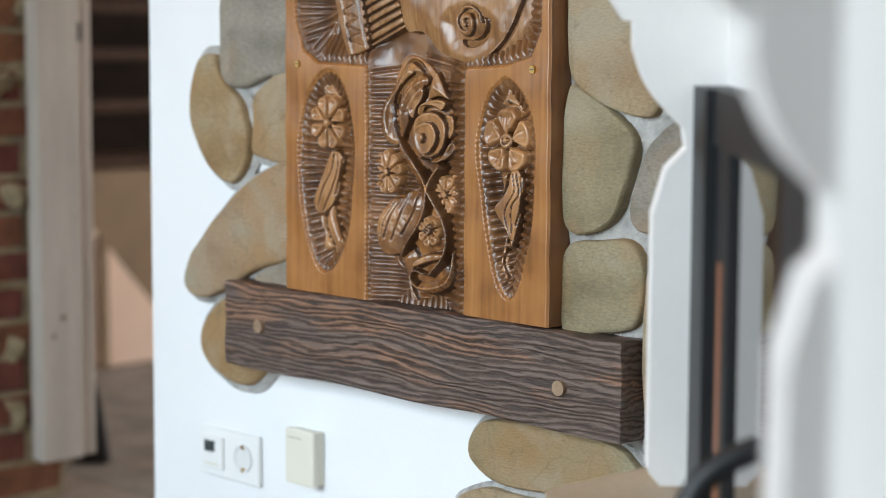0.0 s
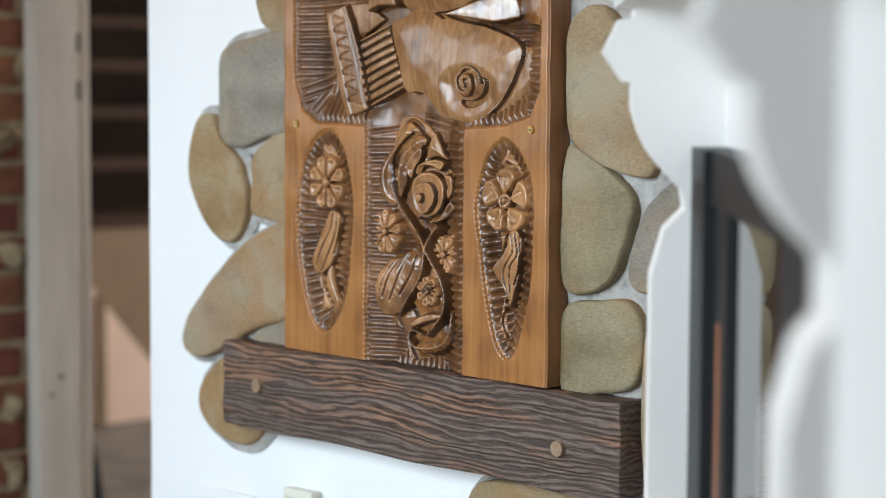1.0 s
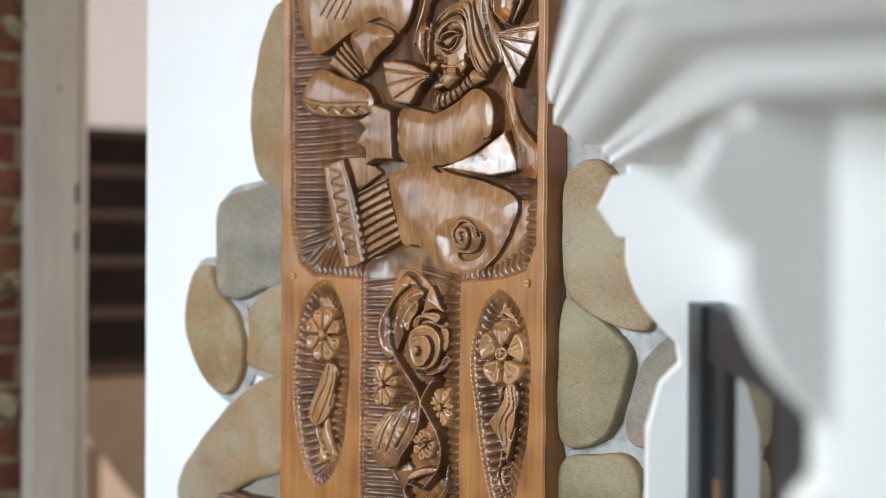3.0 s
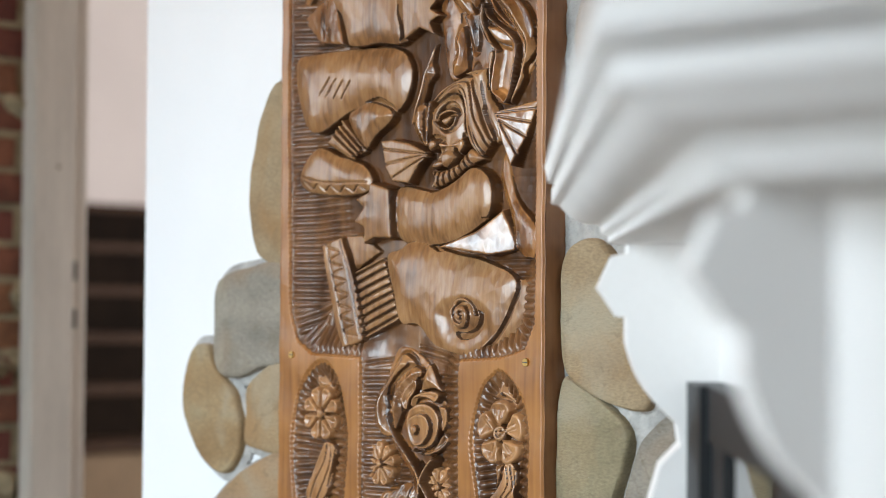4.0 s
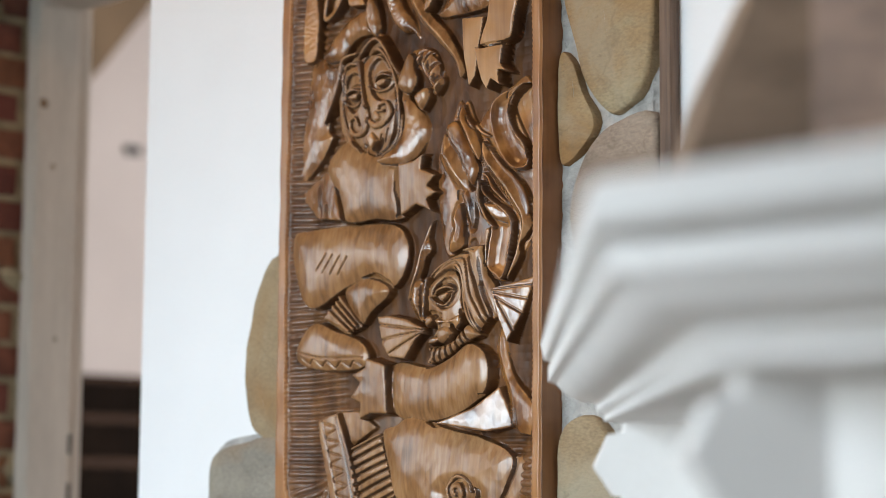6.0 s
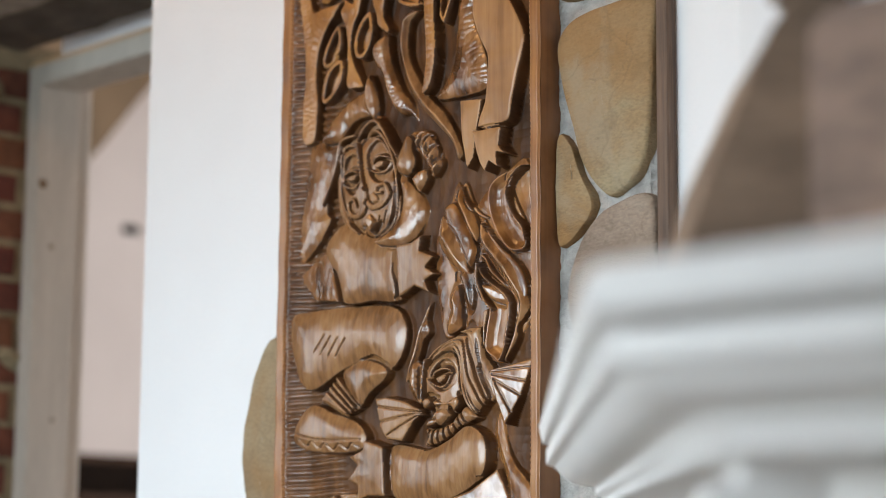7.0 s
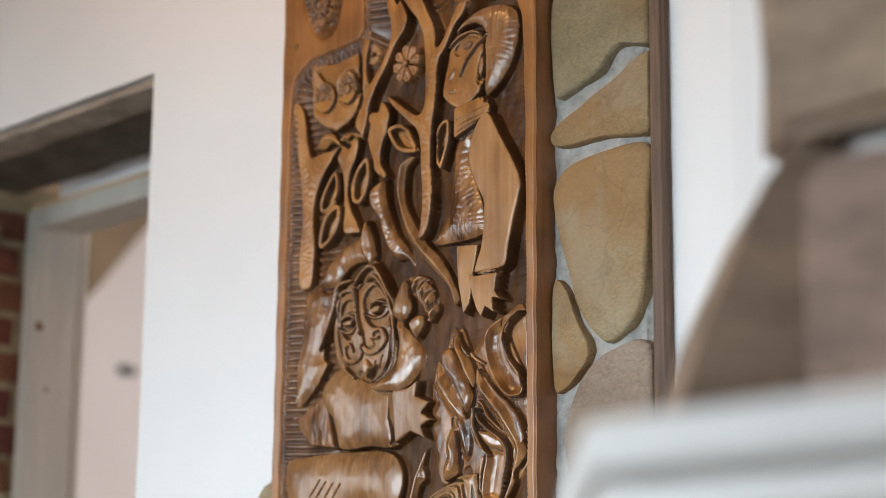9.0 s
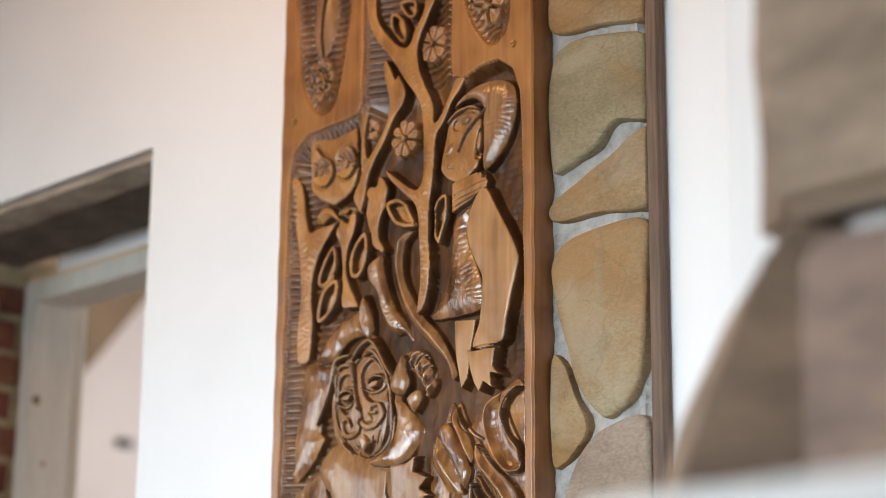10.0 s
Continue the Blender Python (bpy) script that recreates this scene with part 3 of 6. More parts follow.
def pillow(outline, base, h, edge, roll, gu=0.0, gz=0.0, spread=0.5, rings=8, wobble=0.0, top="soft"):
    """A raised form over an outline in the wall's plane: an upright edge, then the top, towards a spine along the form."""
    mid = outline.mean(0)
    w, v = np.linalg.eigh(np.cov((outline - mid).T))
    axis = v[:, 1]
    along = (outline - mid) @ axis
    ratio = max(0.0, 1 - math.sqrt(max(w[0], 1e-12) / max(w[1], 1e-12)))
    foot = mid + np.outer(np.clip(along, along.min() * ratio * spread * 1.6, along.max() * ratio * spread * 1.6), axis)
    bm = bmesh.new()
    rows = []
    for t, level in [(0.0, 0.0)] + TOPS[top]:
        p = outline + (foot - outline) * t
        if level is None:
            level = edge + (1 - edge) * math.sin(math.pi / 2 * min(1.0, t / roll))
        row = []
        for x, z in p:
            up = h * level
            if level > 0:
                up += gu * (x - mid[0]) + gz * (z - mid[1])
                if wobble:
                    up += wobble * noise.noise(Vector((x * 22, z * 22, 3.1)))
            row.append(bm.verts.new((x, -(base + up), z)))
        rows.append(row)
    n = len(outline)
    for k, (a, b) in enumerate(zip(rows, rows[1:])):
        for i in range(n):
            j = (i + 1) % n
            bm.faces.new((a[i], a[j], b[j], b[i])).material_index = 1 if k == 0 else 0
    return bm


cladding = tagged(new("stone_cladding"), "rounded sandstone boulders set in grey mortar on the white wall", "stone cladding", kind="structure")
stone_outlines = []


def stone(text, kind, h):
    line = closed_curve(pairs(text), 6)
    # stones end against the sides of the carved panel
    if line[:, 0].mean() < -0.25:
        line[:, 0] = np.minimum(line[:, 0], -0.297)
    elif line[:, 1].mean() > 0.6:
        line[:, 0] = np.clip(line[:, 0], 0.231, None)
    if line[:, 1].mean() > 1.25 and line[:, 0].mean() > 0:
        line[:, 0] = np.minimum(line[:, 0], 0.415)
    stone_outlines.append(line)
    data = pillow(line, 0.0, h * 0.72 / 1000, 0.6, 0.2, spread=0.7, wobble=0.004, top="stone")
    part("stone", data, STONES[kind], cladding, smooth=True, dark=STONES[kind])


stone("-336,1351 -383,1316 -409,1249 -418,1179 -406,1116 -383,1086 -317,1077 -253,1190", "buff", 30)
stone("-499,1036 -476,1061 -422,1072 -325,1073 -318,942 -390,918 -442,902 -486,907 -503,938", "grey", 34)
stone("-558,944 -515,951 -499,920 -449,877 -432,817 -440,779 -470,753 -507,759 -558,800 -582,873", "ochre", 34)
stone("-415,893 -338,933 -318,873 -324,794 -404,795 -426,808 -421,852", "buff", 30)
stone("-597,604 -557,656 -478,724 -406,769 -324,786 -316,659 -420,617 -533,566 -587,570", "tan", 36)
stone("-421,607 -348,649 -321,635 -328,591 -419,582", "grey", 26)
stone("-479,572 -533,543 -562,503 -552,466 -493,438 -434,435 -388,466 -335,521 -349,572", "ochre", 30)
stone("79,447 109,461 203,468 324,463 373,439 385,423 326,387 140,372 76,393 65,420", "olive", 36)
stone("38,331 86,361 141,364 225,365 306,372 307,312 98,270", "buff", 32)
stone("251,1084 285,1103 318,1093 352,1047 389,969 413,926 399,899 380,884 324,892 267,916 245,952 242,1040", "buff", 36)
stone("245,917 275,916 324,889 360,858 353,817 330,759 292,733 243,736 236,819", "olive", 36)
stone("238,705 303,724 353,726 378,696 374,645 357,614 305,603 240,599", "olive", 34)
stone("390,856 440,886 491,833 476,763 391,739 359,744 352,768 367,819", "grey", 34)
stone("379,677 405,701 448,613 428,467 387,467 376,568", "tan", 30)
stone("273,1414 309,1463 348,1479 405,1480 411,1379 393,1280 318,1256 265,1333", "mauve", 32)
stone("244,1577 270,1566 285,1526 306,1489 299,1464 261,1434 243,1449", "ochre", 32)
stone("246,1709 271,1736 321,1745 408,1742 410,1679 404,1568 387,1518 350,1490 324,1497 290,1540 265,1613 250,1665", "ochre", 34)
stone("243,1786 270,1806 332,1833 423,1865 422,1763 331,1765 270,1765 245,1771", "ochre", 32)
stone("244,1983 272,2017 335,2017 426,1986 425,1882 363,1885 322,1855 271,1840 244,1850", "olive", 34)
stone("243,2093 243,2049 272,2034 345,2029 426,2021 430,2112 252,2175", "ochre", 32)

# mortar bed: a low rough apron round every stone, and a full bed between the panel and the post
for i, line in enumerate(stone_outlines[:9]):
    mid = line.mean(0)
    d = line - mid
    grown = mid + d * (1 + 0.013 / np.linalg.norm(d, axis=1))[:, None]
    part("mortar", pillow(grown, 0.0, 0.010 + 0.0006 * i, 0.5, 0.3, rings=4, wobble=0.006), MORTAR, cladding, smooth=True, dark=MORTAR)


def mortar_sheet(x0, x1, z0, z1, depth, k):
    bm = bmesh.new()
    nx, nz = max(2, int((x1 - x0) / k)), max(2, int((z1 - z0) / k))
    g = [[None] * (nz + 1) for _ in range(nx + 1)]
    for i in range(nx + 1):
        for j in range(nz + 1):
            x, z = x0 + (x1 - x0) * i / nx, z0 + (z1 - z0) * j / nz
            rim = i in (0, nx) or j in (0, nz)
            up = 0.0 if rim else depth + 0.006 * noise.noise(Vector((x * 25, 1, z * 25))) + 0.003 * noise.noise(Vector((x * 90, 1, z * 90)))
            g[i][j] = bm.verts.new((x, -up, z))
    for i in range(nx):
        for j in range(nz):
            bm.faces.new((g[i][j], g[i + 1][j], g[i + 1][j + 1], g[i][j + 1]))
    return bm


part("mortar_bed", mortar_sheet(0.19, 0.402, 1.2, 2.75, 0.008, 0.008), MORTAR, cladding, smooth=True)
part("mortar_bed", mortar_sheet(0.19, 0.47, 0.45, 1.2, 0.008, 0.008), MORTAR, cladding, smooth=True)
part("mortar_bed", mortar_sheet(-0.40, -0.19, 0.55, 1.3, 0.004, 0.008), MORTAR, cladding, smooth=True)

wooden_post = thing("timber_trim", (0.42, -0.002, 1.2), "narrow dark weathered timber strip edging the stone cladding", "timber trim")
hang("strip", rough_up(box(0.416, 0.434, -0.021, -0.001, 1.2, 2.80, 0.003), 0.0015, 20, 3), STRIP, wooden_post)


# ---------------------------------------------------------------- beam shelf
def beam_shelf():
    ob = thing("beam_shelf", (-0.03, 0, 0.473), "dark brushed timber beam shelf with two light wooden pegs", "shelf")
    bm = box(-0.449, 0.372, -0.056, -0.002, 0.473, 0.604, 0.005)
    bmesh.ops.subdivide_edges(bm, edges=[e for e in bm.edges if e.calc_length() > 0.1], cuts=40, use_grid_fill=True)
    for v in bm.verts:
        if v.co.y < -0.01:
            v.co.y += 0.0025 * noise.noise(Vector((v.co.x * 4, 0, v.co.z * 45)))
        v.co.z += 0.004 * noise.noise(Vector((v.co.x * 5, 7, v.co.z * 3)))
    hang("beam", bm, BEAM, ob)
    for x, z in ((-0.358, 0.542), (0.269, 0.531)):
        peg = bmesh.new()
        bmesh.ops.create_cone(peg, cap_ends=True, segments=20, radius1=0.0108, radius2=0.0102, depth=0.012,
                              matrix=pose(x, -0.0565, z, 90, 0, 0))
        hang("peg", peg, PEG, ob, "light round wooden peg")
    return ob


beam_shelf()

# ---------------------------------------------------------------- carved panel
FRONT, DEEP = 0.050, 0.025
X0, X1, Z0, Z1 = -0.3055, 0.238, 0.6055, 2.46
panel = thing("carved_panel", (-0.03, -0.001, Z0), "tall carved wooden relief panel in honey and dark brown stain", "wood carving")
FIELD = pairs("-287,1300 -280,1005 -263,962 -229,943 -163,941 -122,940 -122,560 80,560 80,941 157,945 203,958 222,994 223,1400 "
              "219,1843 214,1959 198,1997 171,2017 137,2016 103,2007 78,2015 76,2520 -118,2520 -115,2022 -125,2007 -166,2003 -239,2001 -272,1977 -283,1943")
OVALS = [pairs("-213,935 -175,918 -148,845 -152,747 -168,680 -200,640 -232,645 -258,698 -275,798 -258,891"),
         pairs("163,930 200,897 213,838 209,757 197,688 176,640 155,639 134,675 114,765 103,841 121,902 142,924"),
         pairs("-276,2292 -273,2174 -256,2080 -223,2028 -183,2030 -159,2097 -144,2195 -146,2300 -205,2370"),
         pairs("99,2178 102,2124 121,2080 154,2040 187,2052 195,2098 195,2190 150,2260")]


def inside_depth(outline, gx, gz):
    """Signed distance to a closed outline (inside positive) and the run along it of the nearest point."""
    best, run_at, sign = np.full(gx.shape, 9.0), np.zeros(gx.shape), np.zeros(gx.shape, bool)
    run = 0.0
    for a, b in zip(outline, np.roll(outline, -1, 0)):
        d = b - a
        l = math.hypot(*d) + 1e-9
        t = np.clip(((gx - a[0]) * d[0] + (gz - a[1]) * d[1]) / l ** 2, 0, 1)
        dist = np.hypot(gx - a[0] - t * d[0], gz - a[1] - t * d[1])
        near = dist < best
        best[near], run_at[near] = dist[near], (run + t * l)[near]
        cross = ((a[1] > gz) != (b[1] > gz)) & (gx < a[0] + (gz - a[1]) / (d[1] if abs(d[1]) > 1e-9 else 1e-9) * d[0])
        sign ^= cross
        run += l
    return np.where(sign, best, -best), run_at


def smooth_step(v, a, b):
    t = np.clip((v - a) / (b - a), 0, 1)
    return t * t * (3 - 2 * t)


STEP = 0.0012
NX, NZ = round((X1 - X0) / STEP), round((Z1 - Z0) / STEP)
GX, GZ = np.meshgrid(np.linspace(X0, X1, NX + 1), np.linspace(Z0, Z1, NZ + 1), indexing="ij")


def board_level():
    """How far the plain board stands off the wall: the frame, the gouged field and the gouged oval tablets."""
    level = np.full(GX.shape, FRONT)
    lines = [np.array(straight_curve(FIELD))] + [closed_curve(o, 6) for o in OVALS]
    for i, line in enumerate(lines):
        part_of = (slice(None), slice(None)) if i == 0 else window(line, 0.012)
        gx, gz = GX[part_of], GZ[part_of]
        d, run = inside_depth(line, gx, gz)
        pitch = 0.0112 if i == 0 else 0.0125
        wave = 1.6 * np.abs(np.sin(math.pi * run / pitch + 0.35 * np.sin(gx * 31 + gz * 17))) ** 0.7 - 0.9
        plain = smooth_step(gx, 0.06, 0.13) * smooth_step(gz, 1.02, 1.12) if i == 0 else 0.0
        reach = np.where(gz < 1.12, 0.4, 0.13) if i == 0 else 0.09
        rib = (0.0042 if i == 0 else 0.0048) * wave * smooth_step(d, 0.002, 0.014) * (1 - smooth_step(d, reach * 0.6, reach))
        edge = 0.0007 * np.sin(2 * math.pi * run / 0.0075)
        fall = DEEP if i == 0 else 0.019
        slope = 0.055 if i == 0 else 0.03
        slope = slope * (1 - 0.75 * plain)
        rib = rib * (1 - 0.9 * plain)
        RIBBED[part_of] |= (d > 0) & (d < reach * 0.85) & (plain < 0.5)
        level[part_of] += rib - fall * (0.2 * smooth_step(d + edge, -0.0015, 0.003) + 0.8 * smooth_step(d, 0.0, slope))
    level += 0.0006 * np.sin(GZ * 60 + 3 * np.sin(GX * 20))
    level = np.clip(level, 0.014, 0.054)
    eased = np.minimum.reduce([GX - X0, X1 - GX, np.full(GX.shape, 1.0)])
    return level - 0.003 * (1 - smooth_step(eased, 0, 0.004))


def window(line, pad):
    """The stretch of the panel's grid that holds an outline."""
    i0, k0 = np.clip(((line.min(0) - pad - (X0, Z0)) / STEP).astype(int), 0, (NX, NZ))
    i1, k1 = np.clip(((line.max(0) + pad - (X0, Z0)) / STEP).astype(int) + 2, 1, (NX + 1, NZ + 1))
    return slice(i0, max(i1, i0 + 1)), slice(k0, max(k1, k0 + 1))


RIBBED = np.zeros(GX.shape, bool)
RELIEF = board_level()
OWNER = np.zeros(RELIEF.shape, np.int32)
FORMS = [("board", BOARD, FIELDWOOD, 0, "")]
STEEP = 1.9


def form(name, material, parent=0, label="", big=True):
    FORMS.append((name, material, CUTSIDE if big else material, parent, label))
    return len(FORMS) - 1


def lay(where, top, d, room, owner):
    """Cut a form into the relief: it stands proud of what lies under it, and what lies behind it falls away towards its edge."""
    h = RELIEF[where]
    sink = min(0.008, room * 0.5)
    away = np.clip(-d, 0, None)
    cut = top - sink + away * 0.9
    behind = (d < 0) & (away < sink * 1.2) & (h > cut) & (h < top + 0.003) & (OWNER[where] > 0)
    h = np.where(behind, cut, h)
    s = smooth_step(d, -0.0013, 0.0013)
    up = top > h
    RELIEF[where] = np.where(up, h + (top - h) * s, h)
    own = OWNER[where]
    own[(s > 0.5) & (top > h + 0.0004)] = owner


def stamp(line, base, h, edge, roll, gu, gz, top, owner, strokes=0.0, wobble=0.0005):
    where = window(line, 0.010)
    x, z = GX[where], GZ[where]
    d, run = inside_depth(line, x, z)
    deep = max(d.max(), 0.002)
    t = np.clip(d / deep, 0, 1)
    if top == "soft":
        edge = 0.7
        level = edge + (1 - edge) * np.sin(math.pi / 2 * np.clip(t / roll, 0, 1))
    elif top == "dome":
        level = 0.74 + 0.27 * (1 - (1 - t) ** 3)
    else:
        level = np.interp(t, *zip(*TOPS[top]))
    mid = line.mean(0)
    up = base + h * level + gu * (x - mid[0]) + gz * (z - mid[1])
    up += wobble * np.sin(x * 71 + 2 * np.sin(z * 43 + h * 900)) * np.sin(z * 59 + 1.7 * np.sin(x * 37))
    if strokes:
        cut = np.abs(np.sin(math.pi * run / 0.0085 + 0.7 * np.sin(run * 160 + d * 120))) ** 0.8 - 0.6
        up += strokes * cut * smooth_step(d, 0.0005, 0.005) * (1 - 0.75 * smooth_step(d, 0.018, 0.04))
    lay(where, up, d, deep, owner)


def band_distance(line, wide, x, z):
    """Distance to a line, the side, the band's width there and the run along it."""
    best, side, width, run_at, run = np.full(x.shape, 9.0), np.ones(x.shape), np.zeros(x.shape), np.zeros(x.shape), 0.0
    for a, b, wa, wb in zip(line, line[1:], wide, wide[1:]):
        d = b - a
        l = math.hypot(*d) + 1e-9
        t = np.clip(((x - a[0]) * d[0] + (z - a[1]) * d[1]) / l ** 2, 0, 1)
        dist = np.hypot(x - a[0] - t * d[0], z - a[1] - t * d[1])
        near = dist < best
        best[near], width[near], run_at[near] = dist[near], (wa + (wb - wa) * t)[near], (run + t * l)[near]
        side[near] = np.sign(d[0] * (z - a[1]) - d[1] * (x - a[0]))[near]
        run += l
    return best, side, width, run_at


def raise_board():
    """Turn the relief into meshes: the board, and each carved form as a part of its own."""
    idx = np.arange((NX + 1) * (NZ + 1)).reshape(NX + 1, NZ + 1)
    quads = np.stack([idx[:-1, :-1], idx[1:, :-1], idx[1:, 1:], idx[:-1, 1:]], -1).reshape(-1, 4)
    flat, own = RELIEF.reshape(-1), OWNER.reshape(-1)
    highest = quads[np.arange(len(quads)), flat[quads].argmax(1)]
    owner = own[highest]
    corners = flat[quads]
    # steep sides and low ground take the colours that hold shade
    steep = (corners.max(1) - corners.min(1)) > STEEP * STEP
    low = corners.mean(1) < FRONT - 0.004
    where = np.stack([GX, -RELIEF, GZ], -1).reshape(-1, 3) - np.array(panel.location)
    made = {}
    for k, (name, material, second, parent, label) in enumerate(FORMS):
        pick = owner == k
        if not pick.any():
            continue
        used, faces = np.unique(quads[pick], return_inverse=True)
        data = bpy.data.meshes.new(name)
        data.from_pydata(where[used].tolist(), [], faces.reshape(-1, 4).tolist())
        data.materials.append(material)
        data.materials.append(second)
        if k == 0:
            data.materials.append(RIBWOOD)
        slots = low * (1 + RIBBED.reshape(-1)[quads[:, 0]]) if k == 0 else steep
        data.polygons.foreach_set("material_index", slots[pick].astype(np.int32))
        data.polygons.foreach_set("use_smooth", [True] * len(data.polygons))
        ob = new(name, data)
        ob.parent = made.get(parent, panel) if k and parent else panel
        if label:
            tagged(ob, label)
        made[k] = ob


hang("panel_back", box(X0 + 0.001, X1 - 0.001, -0.013, -0.002, Z0, Z1), SIDE, panel)
hang("side_board", box(X1 - 0.012, X1, -0.0462, -0.0131, Z0, Z1), SIDE, panel, "dark stained side of the panel")
hang("side_board", box(X0, X0 + 0.012, -0.0462, -0.0131, Z0, Z1), SIDE, panel)


def carve(name, text, h, edge, roll, curved, gu, gz, material, base, spread, top="flat", strokes=None):
    pts = pairs(text)
    line = closed_curve(pts, 6) if curved else straight_curve(pts)
    if strokes is None:
        strokes = 0.12 if material in (GOUGED, AMBER) else 0.0
    if top == "flat" and curved and material in (CARVED, GOUGED, AMBER):
        top = "dome"
    stamp(line, base / 1000, h / 1000, edge, roll, gu, gz, top, form(name, material), strokes / 1000)


ROUND = [(math.cos(a), math.sin(a) ** 0.7) for a in np.linspace(0, math.pi, 8)]
CREST = [(1.0, 0.3), (0.9, 0.5), (0.5, 0.74), (0.06, 1.0), (-0.06, 1.0), (-0.5, 0.8), (-0.9, 0.5), (-1.0, 0.3)]


def band(name, pts, widths, h, material, base, section=None):
    """A carved band along a curved line; a thin one follows the surface that it lies on, a stained one is cut into it."""
    line = open_curve(pts) if len(pts) > 2 else np.array([np.array(pts[0]) * (1 - t) + np.array(pts[1]) * t for t in np.linspace(0, 1, 7)])
    wide = np.interp(np.linspace(0, 1, len(line)), np.linspace(0, 1, len(widths)), widths) / 1000
    where = window(line, wide.max() / 2 + 0.010)
    x, z = GX[where], GZ[where]
    dist, side, width, run = band_distance(line, wide, x, z)
    if material is GROOVE:
        half = np.maximum(width / 2, 0.0013) + 0.0006
        RELIEF[where] -= (h + 0.0006) * np.clip(1 - dist / half, 0, 1)
        return
    half = np.maximum(width / 2, 0.0012)
    u = np.clip(dist / half, 0, 1) * side
    a, b = zip(*sorted(section or ROUND))
    up = h * np.interp(u, a, b)
    owner = form(name, material)
    if base >= 0.033:
        room = dist < half
        RELIEF[where] += np.where(room, up - 0.001, -0.0012 * np.clip(1 - (dist - half) / 0.003, 0, 1))
        OWNER[where][dist < half * 0.85] = owner
    else:
        if section is CREST:
            up += 0.0012 * (np.abs(np.sin(math.pi * run / 0.009 + u)) ** 0.8 - 0.6) * (1 - np.abs(u))
        lay(where, base + up, half - dist, half.max(), owner)


def ribbon(name, text, widths, h, material, base, flat=None):
    band(name, pairs(text), widths, h / 1000, material, base / 1000, flat)


def hollow(text, depth, soft):
    """A hollow scooped out of what has been carved so far."""
    line = closed_curve(pairs(text), 6)
    where = window(line, 0.004)
    d, _ = inside_depth(line, GX[where], GZ[where])
    RELIEF[where] -= depth / 1000 * smooth_step(d, -0.0005, soft / 1000)


def sun_disc(x, z, r):
    """Rays round the upper side of a disc, and a boss in its middle."""
    for i in range(11):
        a = radians(-20 + 22 * i)
        band("ray", [(x / 1000 + q * r / 1000 * math.cos(a), z / 1000 + q * r / 1000 * math.sin(a)) for q in (0.45, 0.95)], [2.5, 4.5], 0.0025, CARVED, 0.04)
    rings(x, z, (7,), 0, 0)


def circle(x, z, r, k=9):
    return closed_curve([(x + r * math.cos(a), z + r * math.sin(a)) for a in np.linspace(0, 2 * math.pi, k)[:-1]], 3)


def flower(x, z, n, r, base, h, core, turn, style):
    x, z, r = x / 1000, z / 1000, r / 1000
    heart = form("flower", TABLET if style else CARVED, 0, "carved blossom with cupped petals")
    for i in range(n):
        a = turn + 2 * math.pi * i / n
        half = math.pi / n * 0.96
        pts = [(core * 0.7, 0), (0.6, -half * 0.9), (0.86, -half * 0.92), (1.02, -half * 0.4), (1.02, half * 0.4), (0.86, half * 0.92), (0.6, half * 0.9)]
        line = closed_curve([(x + r * q * math.cos(a + s), z + r * q * math.sin(a + s)) for q, s in pts], 4)
        stamp(line, base / 1000, h / 1000, 0.6, 0.8, 0, 0, "petal", form("petal", TABLET if style else CARVED, heart, "", False), 0, 0)
    stamp(circle(x, z, r * core), base / 1000, h / 1000 + 0.003, 0.6, 0.8, 0, 0, "soft", heart, 0, 0)


def spiral(x, z, r, turns, base, h, wide, way):
    k = int(10 * turns) + 4
    pts = [(x / 1000 + r / 1000 * (1 - 0.86 * i / k) * math.cos(way * 2 * math.pi * turns * i / k), z / 1000 + r / 1000 * (1 - 0.86 * i / k) * math.sin(way * 2 * math.pi * turns * i / k)) for i in range(k + 1)]
    band("scroll", pts, [r * wide * 0.5, r * wide * 2, r * wide * 2, r * wide * 1.6], h / 1000, CARVED, 0.04)


def rings(x, z, radii, base, h):
    for r in radii:
        if r < 8:
            where = window(circle(x / 1000, z / 1000, r / 1000), 0.004)
            lift = float(np.median(RELIEF[where]))
            stamp(circle(x / 1000, z / 1000, r / 1000), lift - 0.002, 0.0055, 0.5, 0.8, 0, 0, "soft", form("ring_boss", CARVED), 0, 0)
        else:
            pts = [(x / 1000 + r / 1000 * math.cos(a), z / 1000 + r / 1000 * math.sin(a)) for a in np.linspace(0.6, 2 * math.pi + 0.5, 16)]
            band("ring", pts, [4, 7, 7, 4], h / 1000, CARVED, 0.04)


# curling leaves and stepped rose between the lower tablets
carve("leaf_bed", "-57,956 -7,942 29,895 44,857 41,818 3,791 7,769 36,724 45,677 37,641 -41,612 -62,652 -101,673 -113,712 -89,755 -32,768 -77,826 -116,846 -111,883 -83,919", 17, 0.55, 0.7, 1, 0, 0, AMBER, 16, 0.5, "flat", 0.2)
carve("leaf_tail", "-65,676 -45,686 -30,675 -39,658 -45,638 -33,613 -47,625 -57,648", 22, 0.55, 0.7, 1, 0, 0, AMBER, 16, 0.5, "roof")
carve("leaf_band", "-44,948 -23,931 -50,916 -68,899 -73,876 -71,854 -63,835 -76,830 -91,837 -102,855 -102,871 -94,892 -78,909 -62,932", 29, 0.55, 0.7, 1, -0.1, 0, GOUGED, 16, 0.5, "roof")
